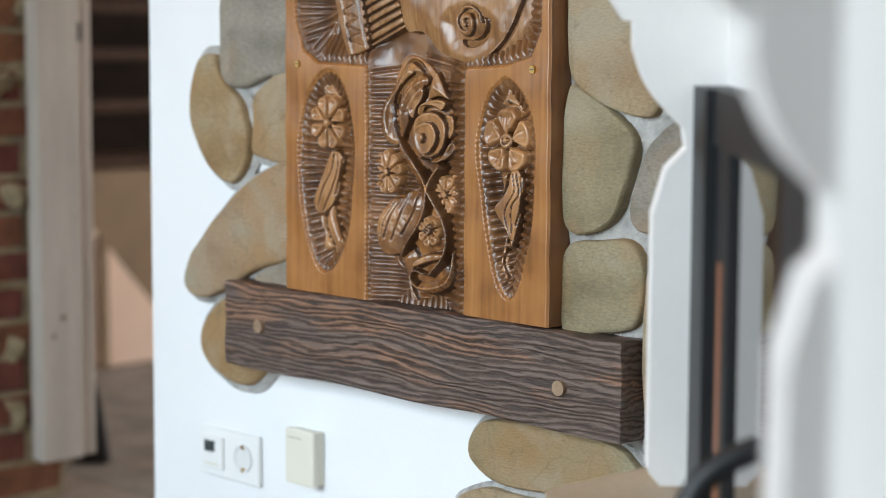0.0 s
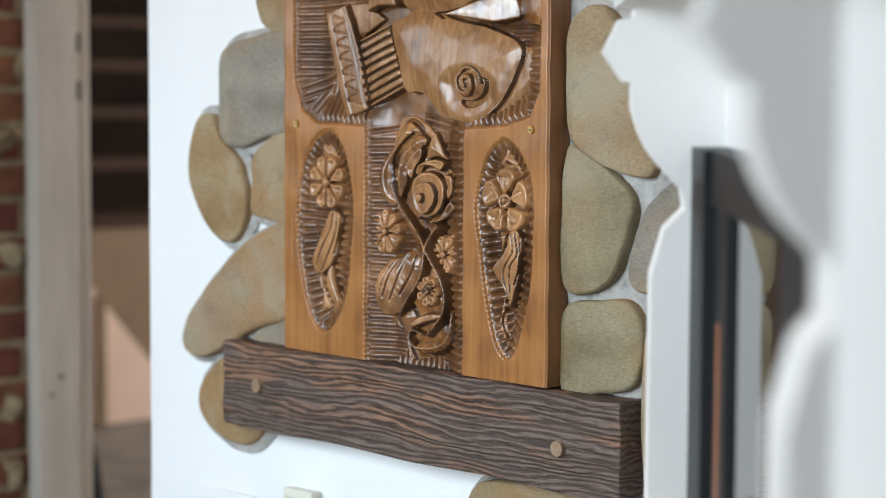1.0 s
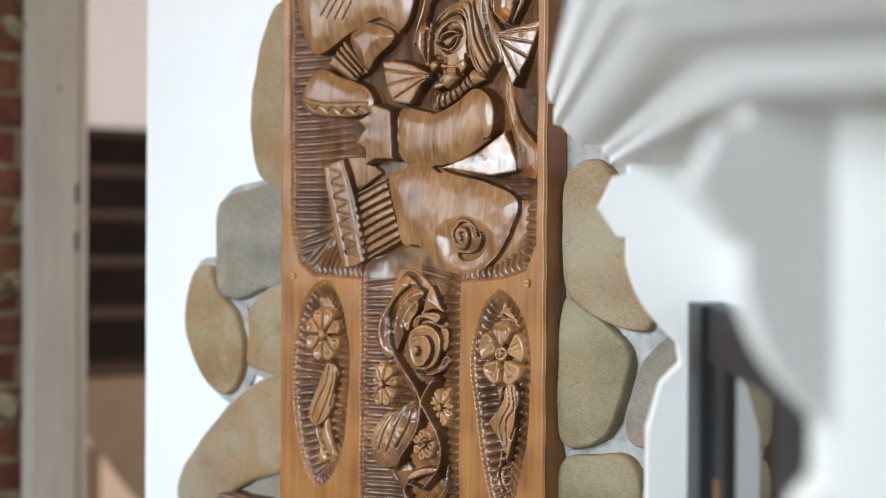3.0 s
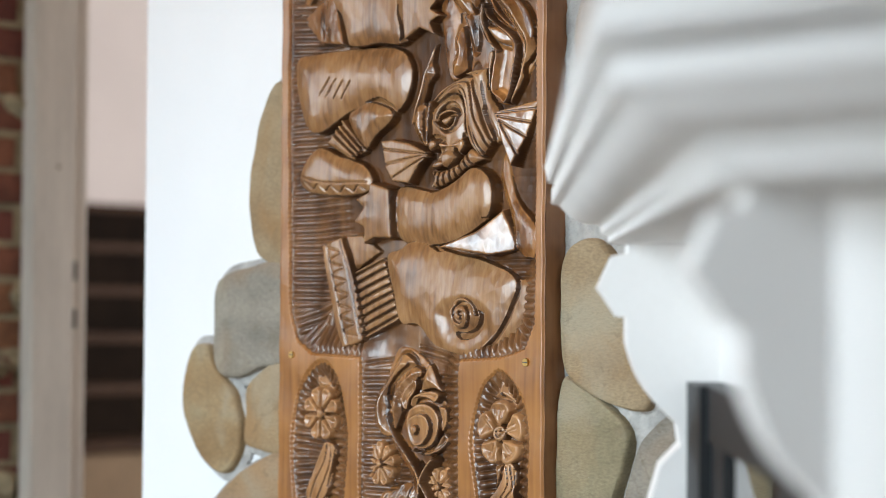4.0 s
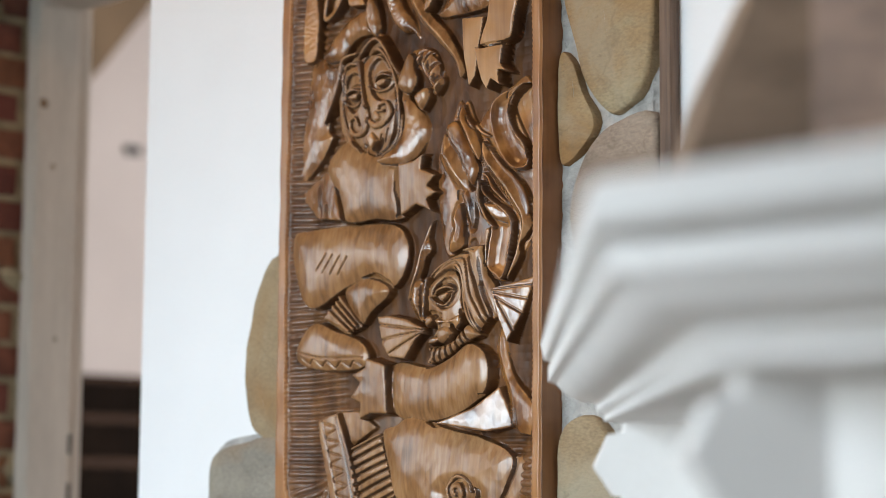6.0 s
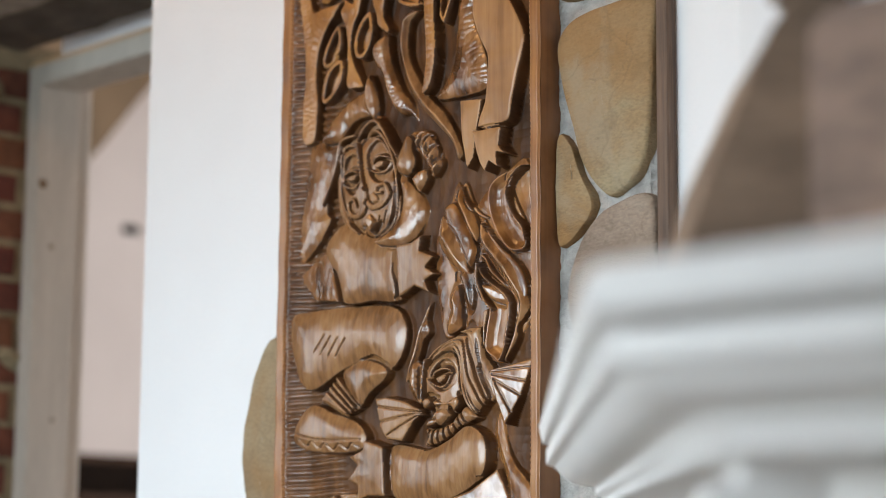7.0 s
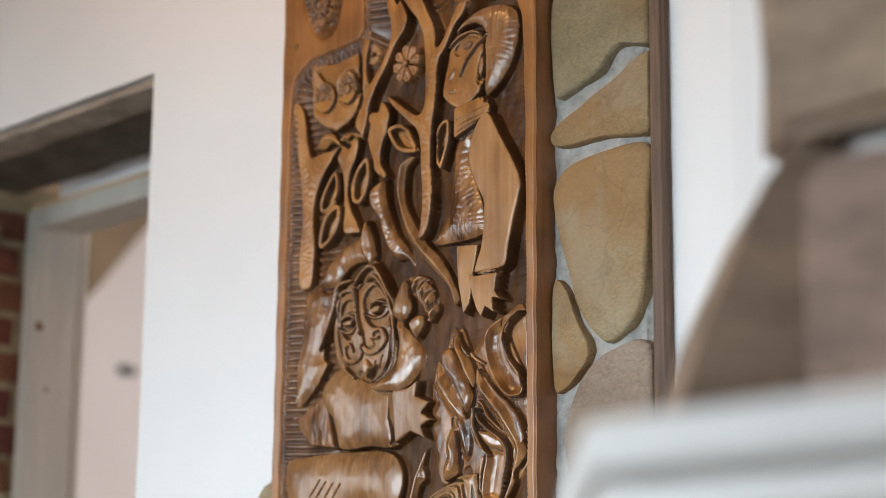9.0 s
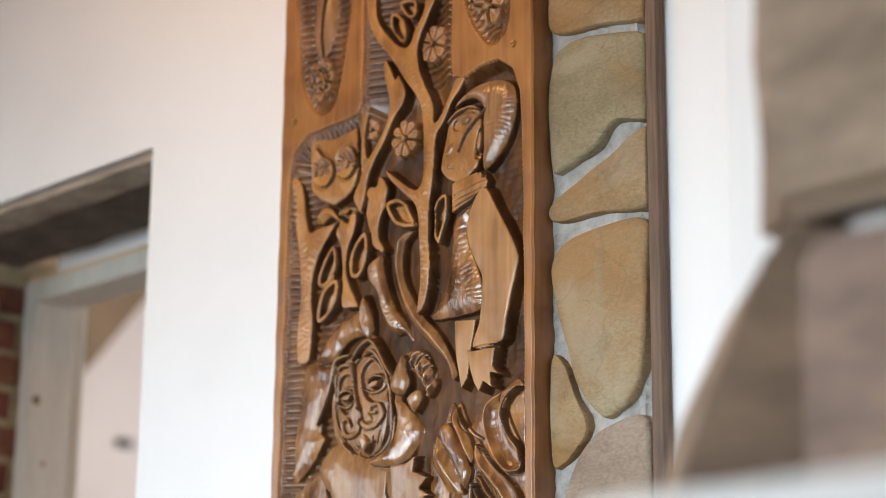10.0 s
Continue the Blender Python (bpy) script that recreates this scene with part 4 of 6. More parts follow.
carve("leaf_band", "-22,931 -3,924 -14,908 -30,895 -39,879 -44,865 -53,849 -59,841 -66,857 -69,876 -63,899 -49,916", 30, 0.55, 0.7, 1, 0, 0, GOUGED, 16, 0.5, "roof", 0.9)
carve("curled_leaf", "-78,754 -61,757 -47,766 -25,767 -15,760 -12,740 -19,724 -40,703 -56,681 -72,674 -90,676 -99,690 -102,710 -96,731 -86,743", 27, 0.55, 0.7, 1, -0.28, 0, GOUGED, 16, 0.5, "soft", 0.5)
ribbon("leaf_flute", "-59,756 -74,728 -84,699", [1.92, 3.2, 1.92], 2.6, GROOVE, 45)
ribbon("leaf_flute", "-45,762 -57,734 -72,696", [1.92, 3.2, 1.92], 2.6, GROOVE, 45)
ribbon("leaf_flute", "-30,763 -36,739 -56,705", [1.92, 3.2, 1.92], 2.6, GROOVE, 45)
ribbon("leaf_flute", "-70,749 -84,724 -91,703", [1.92, 3.2, 1.92], 2.6, GROOVE, 45)
ribbon("stem_band", "-69,888 -68,857 -50,828 -29,808 -9,786 -1,771", [4, 6, 8, 9, 12, 14], 27, BRANCH, 20, CREST)
ribbon("stem_band", "22,803 9,789 -1,771 -5,745 -17,722 -40,695 -54,674", [14, 13, 14, 11, 13, 11, 5], 27, CARVED, 20, CREST)
ribbon("stem_band", "-1,771 14,753 31,732 39,709 35,685 20,667 3,652", [12, 11, 10, 10, 11, 12, 8], 27, CARVED, 20, CREST)
ribbon("curl_rim", "-10,653 -28,656 -35,645 -22,634 7,634 36,644 49,663 52,687", [8, 8, 11, 16, 22, 24, 18, 6], 25, GOUGED, 20, CREST)
carve("curl_tongue", "-28,665 -13,679 14,685 30,683 22,674 -1,668 -18,661", 27, 0.55, 0.7, 1, -0.28, 0, GOUGED, 16, 0.5, "soft")
carve("rose_petal", "-41,873 -44,885 -36,899 -18,913 -11,908 -15,895 -25,884 -32,870", 26, 0.55, 0.7, 1, 0, 0, GOUGED, 16, 0.5, "petal")
carve("rose_petal", "-6,906 -2,921 9,935 20,922 28,907 35,897 15,901 -6,897", 27, 0.55, 0.7, 1, 0, 0, TABLET, 16, 0.5, "roof")
carve("rose_petal", "30,877 47,876 50,863 47,849 36,843 30,852 28,868", 25, 0.55, 0.7, 1, 0, 0, TABLET, 16, 0.5, "petal")
carve("rose_petal", "42,840 48,832 42,822 28,813 9,809 -11,811 -22,816 -3,814 20,821 31,832", 26, 0.55, 0.7, 1, -0.2, 0, GOUGED, 16, 0.5, "petal")
carve("rose_petal", "-26,878 -16,890 5,897 25,898 37,893 31,884 22,881 7,887 -9,885 -21,874", 28, 0.55, 0.7, 1, 0, 0, TABLET, 16, 0.5, "petal")
carve("rose", "-31,854 -25,870 -8,879 13,879 29,870 35,855 32,837 21,823 0,817 -19,821 -28,834", 27, 0.55, 0.7, 1, 0, 0, TABLET, 16, 0.5, "rim")
carve("rose_ring", "-25,848 -20,859 -5,865 11,864 20,852 18,837 6,824 -9,821 -20,829", 31.5, 0.55, 0.7, 1, 0, 0, TABLET, 16, 0.5, "rim")
carve("rose_heart", "-18,845 -12,852 -2,852 2,845 -1,837 -9,834 -16,838", 36, 0.55, 0.7, 1, 0, 0, TABLET, 16, 0.5, "soft")
flower(-87, 792, 9, 31, 18, 24, 0.24, 0.2, 1)
flower(25, 766, 8, 26, 14, 20, 0.26, 0.3, 1)
flower(45, 775, 6, 20, 12, 18, 0.3, 0.1, 1)
flower(2, 713, 7, 21, 20, 24, 0.5, 0, 1)
spiral(4, 715, 9, 1.5, 40, 4, 0.16, 1)

# flowers in the lower tablets
carve("bud_leaf", "-222,929 -212,914 -201,901 -194,893 -210,890 -229,897 -231,911", 25, 0.55, 0.7, 1, 0, 0, TABLET, 16, 0.5, "roof")
flower(-214, 857, 8, 39, 18, 27, 0.27, 0.39, 1)
carve("stem_ribbon", "-206,816 -192,816 -181,807 -187,790 -192,765 -200,740 -216,726 -232,723 -243,733 -243,745 -232,767 -222,788 -215,801", 28, 0.55, 0.7, 1, -0.08, 0, TABLET, 16, 0.5, "flat")
ribbon("leaf_flute", "-200,813 -205,789 -223,759 -234,733", [1.7999999999999998, 3, 3, 1.7999999999999998], 3, GROOVE, 45)
ribbon("leaf_flute", "-193,811 -194,786 -209,752 -222,728", [1.7999999999999998, 3, 3, 1.7999999999999998], 3, GROOVE, 45)
ribbon("leaf_flute", "-184,805 -189,782 -198,753", [1.7999999999999998, 3, 1.7999999999999998], 3, GROOVE, 45)
carve("stem_tail", "-242,720 -229,721 -224,704 -219,692 -209,679 -211,670 -225,667 -232,674 -229,691 -238,705", 23, 0.55, 0.7, 1, 0, 0, GOUGED, 16, 0.5, "soft")
carve("stem_tail", "-216,726 -203,738 -198,719 -188,699 -182,683 -191,667 -199,665 -203,681 -213,697 -219,709", 28, 0.55, 0.7, 1, 0, 0, TABLET, 16, 0.5, "soft")
carve("bud_leaf", "155,923 161,906 175,892 177,879 164,880 145,891 135,891 143,904", 26, 0.55, 0.7, 1, 0, 0, TABLET, 16, 0.5, "roof")
carve("stem_ribbon", "137,805 150,804 148,785 137,770 140,785", 22, 0.55, 0.7, 1, -0.2, 0, GOUGED, 16, 0.5, "soft")
flower(154, 846, 5, 44, 18, 28, 0.3, 1.571, 1)
rings(156, 847, (4, 9), 40, 3)
ribbon("petal_cut", "154,867 154,880", [2, 2], 1.6, GROOVE, 45)
ribbon("petal_cut", "147,867 146,878", [2, 2], 1.6, GROOVE, 45)
ribbon("petal_cut", "160,868 161,878", [2, 2], 1.6, GROOVE, 45)
ribbon("petal_cut", "169,855 183,861", [2, 2], 1.6, GROOVE, 45)
ribbon("petal_cut", "171,849 185,854", [2, 2], 1.6, GROOVE, 45)
ribbon("petal_cut", "165,832 173,821", [2, 2], 1.6, GROOVE, 45)
ribbon("petal_cut", "159,829 166,817", [2, 2], 1.6, GROOVE, 45)
ribbon("petal_cut", "144,831 135,819", [2, 2], 1.6, GROOVE, 45)
ribbon("petal_cut", "149,829 144,816", [2, 2], 1.6, GROOVE, 45)
ribbon("petal_cut", "139,852 126,859", [2, 2], 1.6, GROOVE, 45)
ribbon("petal_cut", "141,858 130,866", [2, 2], 1.6, GROOVE, 45)
carve("stem_ribbon", "163,806 179,807 183,788 181,765 176,735 166,705 161,715 150,733 137,749 135,758 147,771 157,786", 29, 0.55, 0.7, 1, -0.08, 0, TABLET, 16, 0.5, "flat")
ribbon("leaf_flute", "166,802 169,780 157,760 154,745 164,715", [1.7999999999999998, 3, 3, 3, 1.7999999999999998], 3, GROOVE, 45)
ribbon("leaf_flute", "173,804 177,776 165,757 166,715", [1.7999999999999998, 3, 3, 1.7999999999999998], 3, GROOVE, 45)
ribbon("leaf_flute", "180,799 181,765 172,735", [1.7999999999999998, 3, 1.7999999999999998], 3, GROOVE, 45)
carve("stem_tail", "147,717 150,710 150,695 158,673 164,650 156,648 151,658 142,662 135,672 139,686 144,702", 26, 0.55, 0.7, 1, 0, 0, TABLET, 16, 0.5, "soft")
ribbon("leaf_flute", "151,703 149,684 159,662", [1.7999999999999998, 3, 1.7999999999999998], 3, GROOVE, 45)

# seated shape at the foot of the main field
carve("dark_block", "-180,1115 -132,1117 -96,1092 -145,1065 -167,1090", 22, 0.55, 0.7, 0, -0.1, 0, CARVED, 16, 0.5, "flat")
carve("banded_strip", "-211,1102 -188,1110 -167,1114 -154,1090 -133,1042 -116,982 -117,965 -140,958 -163,954 -177,981 -192,1028 -204,1072", 32, 0.55, 0.7, 0, 0, 0, CARVED, 16, 0.5, "flat")
ribbon("cuff_edge", "-200,1104 -179,1043 -153,960", [1.56, 2.6, 1.56], 2.4, GROOVE, 45)
ribbon("cuff_edge", "-169,1109 -145,1042 -123,968", [1.56, 2.6, 1.56], 2.4, GROOVE, 45)
ribbon("zigzag", "-195,1099 -167,1091 -191,1079 -162,1070 -185,1059 -155,1050 -179,1039 -149,1030 -173,1018 -143,1009 -166,999 -135,989 -160,979 -129,971", [1.44, 2.4, 2.4, 2.4, 2.4, 2.4, 2.4, 2.4, 2.4, 2.4, 2.4, 2.4, 2.4, 1.44], 2.2, GROOVE, 45)
carve("pleated_cuff", "-144,1064 -80,1085 -45,996 -121,967 -129,1006", 27, 0.55, 0.7, 0, 0, 0, CARVED, 16, 0.5, "flat")
ribbon("pleat_cut", "-139,1059 -80,1079", [5.5, 5.5], 6, GROOVE, 45)
ribbon("pleat_cut", "-136,1047 -76,1068", [5.5, 5.5], 6, GROOVE, 45)
ribbon("pleat_cut", "-133,1035 -71,1056", [5.5, 5.5], 6, GROOVE, 45)
ribbon("pleat_cut", "-130,1023 -67,1045", [5.5, 5.5], 6, GROOVE, 45)
ribbon("pleat_cut", "-127,1011 -62,1034", [5.5, 5.5], 6, GROOVE, 45)
ribbon("pleat_cut", "-125,998 -58,1023", [5.5, 5.5], 6, GROOVE, 45)
ribbon("pleat_cut", "-122,986 -54,1012", [5.5, 5.5], 6, GROOVE, 45)
ribbon("pleat_cut", "-119,974 -49,1001", [5.5, 5.5], 6, GROOVE, 45)
carve("side_form", "107,1078 165,1053 207,1049 208,1026 184,987 140,959 110,956 139,988 157,1018 165,1048", 24, 0.55, 0.7, 1, -0.15, 0, CARVED, 16, 0.5, "flat")
carve("broad_form", "-71,1084 -45,1095 -16,1105 63,1087 118,1076 174,1052 164,1011 142,977 113,956 81,949 31,960 -6,988 -38,991 -55,1032", 35, 0.55, 0.7, 1, -0.04, -0.05, CARVED, 16, 0.5, "flat")
hollow("30,1003 47,1022 80,1032 118,1024 138,1007 134,977 108,956 70,955 42,972", 7, 24)
carve("spiral_boss", "57,1007 67,1020 87,1024 106,1018 114,1003 107,986 87,979 68,984", 36, 0.55, 0.7, 1, 0, 0, CARVED, 16, 0.5, "soft")
spiral(86, 1003, 24, 1.7, 56, 5, 0.17, 1)
carve("rounded_form", "-61,1180 15,1174 60,1185 99,1203 134,1186 137,1144 102,1116 33,1099 -57,1110", 32.2, 0.5, 0.6, 1, 0.066, -0.002, CARVED, 16, 0.5, "flat")
carve("notched_form", "-61,1180 -100,1191 -104,1177 -134,1167 -116,1155 -136,1134 -114,1126 -116,1102 -92,1111 -57,1109", 35.9, 0.8, 0.3, 0, -0.023, 0.021, CARVED, 16, 0.5, "flat")
carve("sleeve", "61,1094 115,1116 151,1145 164,1120 177,1089 137,1082", 31.3, 0.5, 0.7, 0, -0.4, -0.1, GOUGED, 16, 0.5, "flat")
carve("tapered_form", "134,1189 147,1219 173,1158 214,1119 216,1081 177,1086 158,1136", 20.0, 0.5, 0.6, 1, 0.18, 0, AMBER, 16, 0.5, "flat")
carve("fan_blade", "146,1274 209,1290 194,1239 176,1198 160,1233", 27.3, 0.8, 0.25, 0, -0.42, -0.12, GOUGED, 16, 0.5, "flat")
ribbon("fan_groove", "150,1272 207,1277", [1.0, 2.8], 2.6, GROOVE, 44)
ribbon("fan_groove", "153,1268 203,1257", [1.0, 2.8], 2.6, GROOVE, 44)
ribbon("fan_groove", "155,1262 194,1238", [1.0, 2.8], 2.6, GROOVE, 44)
ribbon("fan_groove", "159,1256 182,1217", [1.0, 2.8], 2.6, GROOVE, 44)
carve("flame", "7,1357 16,1337 2,1322 -4,1299 3,1286 3,1243 -3,1237 -17,1248 -27,1264 -27,1276 -20,1300 -13,1323 -5,1342", 27, 0.55, 0.7, 1, 0, 0, GOUGED, 16, 0.5, "roof", 0.6)
carve("fan_collar", "-85,1249 -61,1250 -26,1243 7,1230 11,1220 3,1219 -8,1208 -27,1185 -60,1189 -75,1207 -81,1231", 30, 0.55, 0.7, 0, 0, 0, CARVED, 16, 0.5, "flat")
ribbon("fan_groove", "7,1225 -82,1237", [3, 3], 3, GROOVE, 45)
ribbon("fan_groove", "7,1224 -75,1215", [3, 3], 3, GROOVE, 45)
ribbon("fan_groove", "4,1221 -60,1195", [3, 3], 3, GROOVE, 45)
carve("hood_back", "78,1332 116,1336 121,1328 129,1297 143,1277 154,1235 149,1235 130,1234 117,1252 103,1283 97,1315 89,1327", 27, 0.55, 0.7, 1, -0.1, 0, CARVED, 16, 0.5, "flat")
carve("oval_form", "7,1290 22,1297 45,1305 65,1303 75,1289 78,1262 81,1243 75,1230 62,1218 46,1209 23,1207 17,1211 29,1226 26,1238 8,1229 6,1243 5,1266", 27, 0.55, 0.7, 1, 0, 0, CARVED, 16, 0.5, "flat")
hollow("27,1281 39,1295 58,1297 72,1283 73,1266 63,1254 46,1250 32,1258 25,1270", 8, 5)
carve("almond", "25,1271 30,1281 45,1287 58,1286 64,1277 53,1278 39,1275", 27, 0.55, 0.7, 1, 0, 0, CARVED, 16, 0.5, "roof")
carve("almond", "32,1270 42,1275 55,1276 53,1267 42,1262", 26, 0.55, 0.7, 1, 0, 0, CARVED, 16, 0.5, "soft")
ribbon("oval_band", "24,1269 33,1262 45,1258 56,1265 61,1276", [2, 4, 4, 4, 2], 5.5, CARVED, 40)
carve("hood_band", "14,1293 34,1311 67,1324 95,1325 106,1314 112,1290 123,1263 136,1239 123,1221 115,1217 96,1230 85,1253 81,1285 73,1302 51,1305 28,1297", 33, 0.55, 0.7, 1, 0, 0, CARVED, 16, 0.5, "flat")
ribbon("hood_cut", "19,1295 51,1311 76,1314 88,1299 92,1268 107,1241 120,1221", [2.4, 4, 4, 4, 4, 4, 2.4], 4.5, GROOVE, 45)
ribbon("hood_cut", "28,1302 62,1319 90,1319 98,1299 104,1271 121,1244 129,1228", [2.4, 4, 4, 4, 4, 4, 2.4], 4.5, GROOVE, 45)
ribbon("hood_cut", "74,1307 83,1294 88,1269 99,1245 112,1220", [2.4, 4, 4, 4, 2.4], 4.5, GROOVE, 45)
ribbon("hood_cut", "98,1320 108,1290 118,1265 134,1237", [2.4, 4, 4, 2.4], 4.5, GROOVE, 45)
ribbon("straight_ridge", "20,1296 17,1277 15,1254 15,1238", [7, 9, 11, 14], 33, BRANCH, 18, CREST)
carve("boss", "14,1242 23,1246 32,1243 33,1233 21,1227 14,1230", 33, 0.55, 0.7, 1, 0, 0, CARVED, 16, 0.5, "soft")
carve("curved_form", "33,1238 42,1241 55,1237 66,1241 80,1245 84,1232 72,1220 66,1228 53,1231 40,1229", 31, 0.55, 0.7, 1, -0.15, 0, GOUGED, 16, 0.5, "soft")
carve("fringe", "14,1202 34,1202 62,1209 82,1223 95,1229 117,1214 101,1207 79,1199 57,1187 35,1179 14,1178 18,1191", 27, 0.55, 0.7, 1, 0, 0, CARVED, 16, 0.5, "flat")
ribbon("fringe_cut", "23,1200 19,1180", [4, 4], 5, GROOVE, 45)
ribbon("fringe_cut", "32,1202 29,1180", [4, 4], 5, GROOVE, 45)
ribbon("fringe_cut", "42,1203 40,1183", [4, 4], 5, GROOVE, 45)
ribbon("fringe_cut", "51,1205 53,1187", [4, 4], 5, GROOVE, 45)
ribbon("fringe_cut", "60,1207 64,1190", [4, 4], 5, GROOVE, 45)
ribbon("fringe_cut", "69,1211 75,1196", [4, 4], 5, GROOVE, 45)
ribbon("fringe_cut", "77,1217 86,1201", [4, 4], 5, GROOVE, 45)
ribbon("fringe_cut", "84,1222 96,1205", [4, 4], 5, GROOVE, 45)
carve("boss", "35,1225 50,1231 63,1225 66,1216 55,1207 42,1204 35,1211", 31, 0.55, 0.7, 1, 0, 0, CARVED, 16, 0.5, "soft")
carve("boss", "17,1204 23,1214 37,1216 43,1209 34,1204 21,1203", 30, 0.55, 0.7, 1, 0, 0, GOUGED, 16, 0.5, "soft")

# second shape: broad forms and sleeve
carve("broad_form", "-272,1374 -224,1385 -129,1385 -57,1378 -30,1347 -37,1308 -63,1288 -104,1305 -153,1294 -221,1266 -255,1294", 33.8, 0.5, 0.55, 1, -0.05, -0.029, CARVED, 16, 0.5, "flat")
ribbon("gouge_cut", "-197,1320 -178,1343", [1.4, 2.1], 2.6, GROOVE, 50)
ribbon("gouge_cut", "-182,1316 -163,1340", [1.4, 2.1], 2.6, GROOVE, 50)
ribbon("gouge_cut", "-167,1313 -148,1338", [1.4, 2.1], 2.6, GROOVE, 50)
ribbon("gouge_cut", "-210,1323 -191,1346", [1.4, 2.1], 2.6, GROOVE, 50)
carve("curved_form", "-163,1288 -116,1306 -72,1293 -67,1278 -103,1256 -127,1240", 30.3, 0.6, 0.6, 1, 0.015, 0.023, CARVED, 16, 0.5, "flat")
carve("striped_form", "-210,1252 -165,1287 -125,1236 -159,1225", 23.4, 0.8, 0.3, 0, -0.043, 0.046, CARVED, 16, 0.5, "flat")
ribbon("ridge", "-190,1261 -149,1230", [5, 5], 7, CARVED, 40)
ribbon("ridge", "-182,1268 -142,1234", [5, 5], 7, CARVED, 40)
ribbon("ridge", "-175,1274 -135,1238", [5, 5], 7, CARVED, 40)
ribbon("ridge", "-167,1281 -127,1241", [5, 5], 7, CARVED, 40)
carve("cap_form", "-259,1219 -225,1247 -177,1232 -127,1217 -107,1193 -126,1175 -214,1176 -261,1191", 33.3, 0.6, 0.5, 1, -0.031, -0.009, CARVED, 16, 0.5, "flat")
ribbon("cuff_edge", "-256,1205 -202,1194 -117,1192", [2.1, 2.1, 2.1], 2.6, GROOVE, 48)
ribbon("zigzag", "-247,1196 -232,1186 -219,1193 -205,1182 -191,1189 -176,1179 -161,1187 -146,1179 -134,1187 -122,1181", [1.8, 1.8, 1.8, 1.8, 1.8, 1.8, 1.8, 1.8, 1.8, 1.8], 2.6, GROOVE, 48)
carve("rounded_form", "-198,1476 -156,1510 -106,1491 -53,1479 -36,1458 -40,1388 -95,1388 -152,1389 -175,1424", 34.2, 0.55, 0.5, 1, -0.046, -0.039, CARVED, 16, 0.5, "flat")
carve("notched_form", "-44,1464 -13,1465 7,1474 3,1452 31,1441 15,1427 34,1416 13,1408 22,1389 -8,1401 -40,1387", 28.9, 0.8, 0.3, 0, -0.038, 0.037, CARVED, 16, 0.5, "flat")
carve("sleeve", "-275,1441 -231,1458 -190,1474 -172,1424 -159,1391 -223,1399", 28.5, 0.6, 0.6, 0, 0.15, -0.02, GOUGED, 16, 0.5, "flat")
ribbon("sleeve_edge", "-270,1445 -229,1460 -191,1481", [2.8, 3.5, 2.8], 2.6, GROOVE, 40)

# flames and leaves beside the shapes
carve("flame_bed", "47,1508 65,1542 92,1502 123,1526 162,1547 199,1551 205,1428 205,1348 169,1302 148,1285 115,1302 96,1346 74,1334 41,1328 26,1383 21,1447 23,1471", 17, 0.55, 0.7, 1, 0, 0, AMBER, 16, 0.5, "flat", 0.2)
carve("flame", "141,1526 162,1539 205,1547 184,1532 176,1514 184,1486 205,1461 205,1434 179,1433 158,1454 145,1479 138,1503", 28, 0.55, 0.7, 1, -0.05, 0, AMBER, 16, 0.5, "hollow")
ribbon("flame_ridge", "205,1547 175,1534 169,1521 179,1498 193,1473 208,1445", [3, 9, 10, 9, 9, 4], 6, GOUGED, 40)
carve("flame", "122,1482 155,1447 186,1421 202,1397 207,1374 199,1352 192,1375 179,1410 155,1436", 25, 0.55, 0.7, 1, -0.15, 0, AMBER, 16, 0.5, "flat")
carve("flame", "71,1515 79,1534 87,1517 102,1496 113,1467 108,1452 93,1469 80,1495", 29, 0.55, 0.7, 1, -0.1, 0, AMBER, 16, 0.5, "roof")
carve("flame", "48,1507 67,1512 84,1487 103,1453 106,1437 95,1419 81,1440 67,1465 53,1484", 25, 0.55, 0.7, 1, -0.1, 0, AMBER, 16, 0.5, "flat")
carve("flame", "45,1497 55,1485 72,1464 84,1439 90,1417 82,1411 62,1426 44,1447 36,1468", 30, 0.55, 0.7, 1, -0.15, 0, GOUGED, 16, 0.5, "roof")
carve("flame", "81,1420 92,1415 100,1384 93,1361 78,1386 70,1410", 22, 0.55, 0.7, 1, 0, 0, AMBER, 16, 0.5, "roof")
carve("flame", "119,1436 141,1411 163,1386 152,1387 120,1409 114,1421", 22, 0.55, 0.7, 1, 0, 0, AMBER, 16, 0.5, "flat")
carve("flame", "119,1424 127,1407 143,1394 164,1381 177,1368 180,1353 175,1323 170,1301 159,1285 149,1291 133,1304 136,1334 140,1356 121,1373 110,1397 112,1417", 29, 0.55, 0.7, 1, 0, 0, AMBER, 16, 0.5, "hollow")
carve("flame", "127,1391 146,1390 168,1377 176,1364 157,1363 138,1372", 27, 0.55, 0.7, 1, -0.3, 0, GOUGED, 16, 0.5, "soft")
ribbon("flame_ridge", "119,1422 116,1401 127,1377 146,1357", [3, 6, 6, 4], 5.5, CARVED, 40)
carve("flame", "124,1477 135,1464 156,1443 178,1421 188,1405 199,1381 209,1358 199,1342 188,1330 188,1315 173,1293 164,1286 183,1330 188,1360 178,1379 151,1412 129,1438 122,1458", 32, 0.55, 0.7, 1, -0.12, 0, GOUGED, 16, 0.5, "roof", 0.4)
carve("flame", "128,1357 139,1355 132,1327 132,1304 126,1312 126,1339", 28, 0.55, 0.7, 1, 0, 0, CARVED, 16, 0.5, "soft")
carve("flame", "56,1379 70,1398 76,1378 79,1346 76,1335 54,1329 52,1348 59,1363", 27, 0.55, 0.7, 1, -0.1, 0, AMBER, 16, 0.5, "roof")
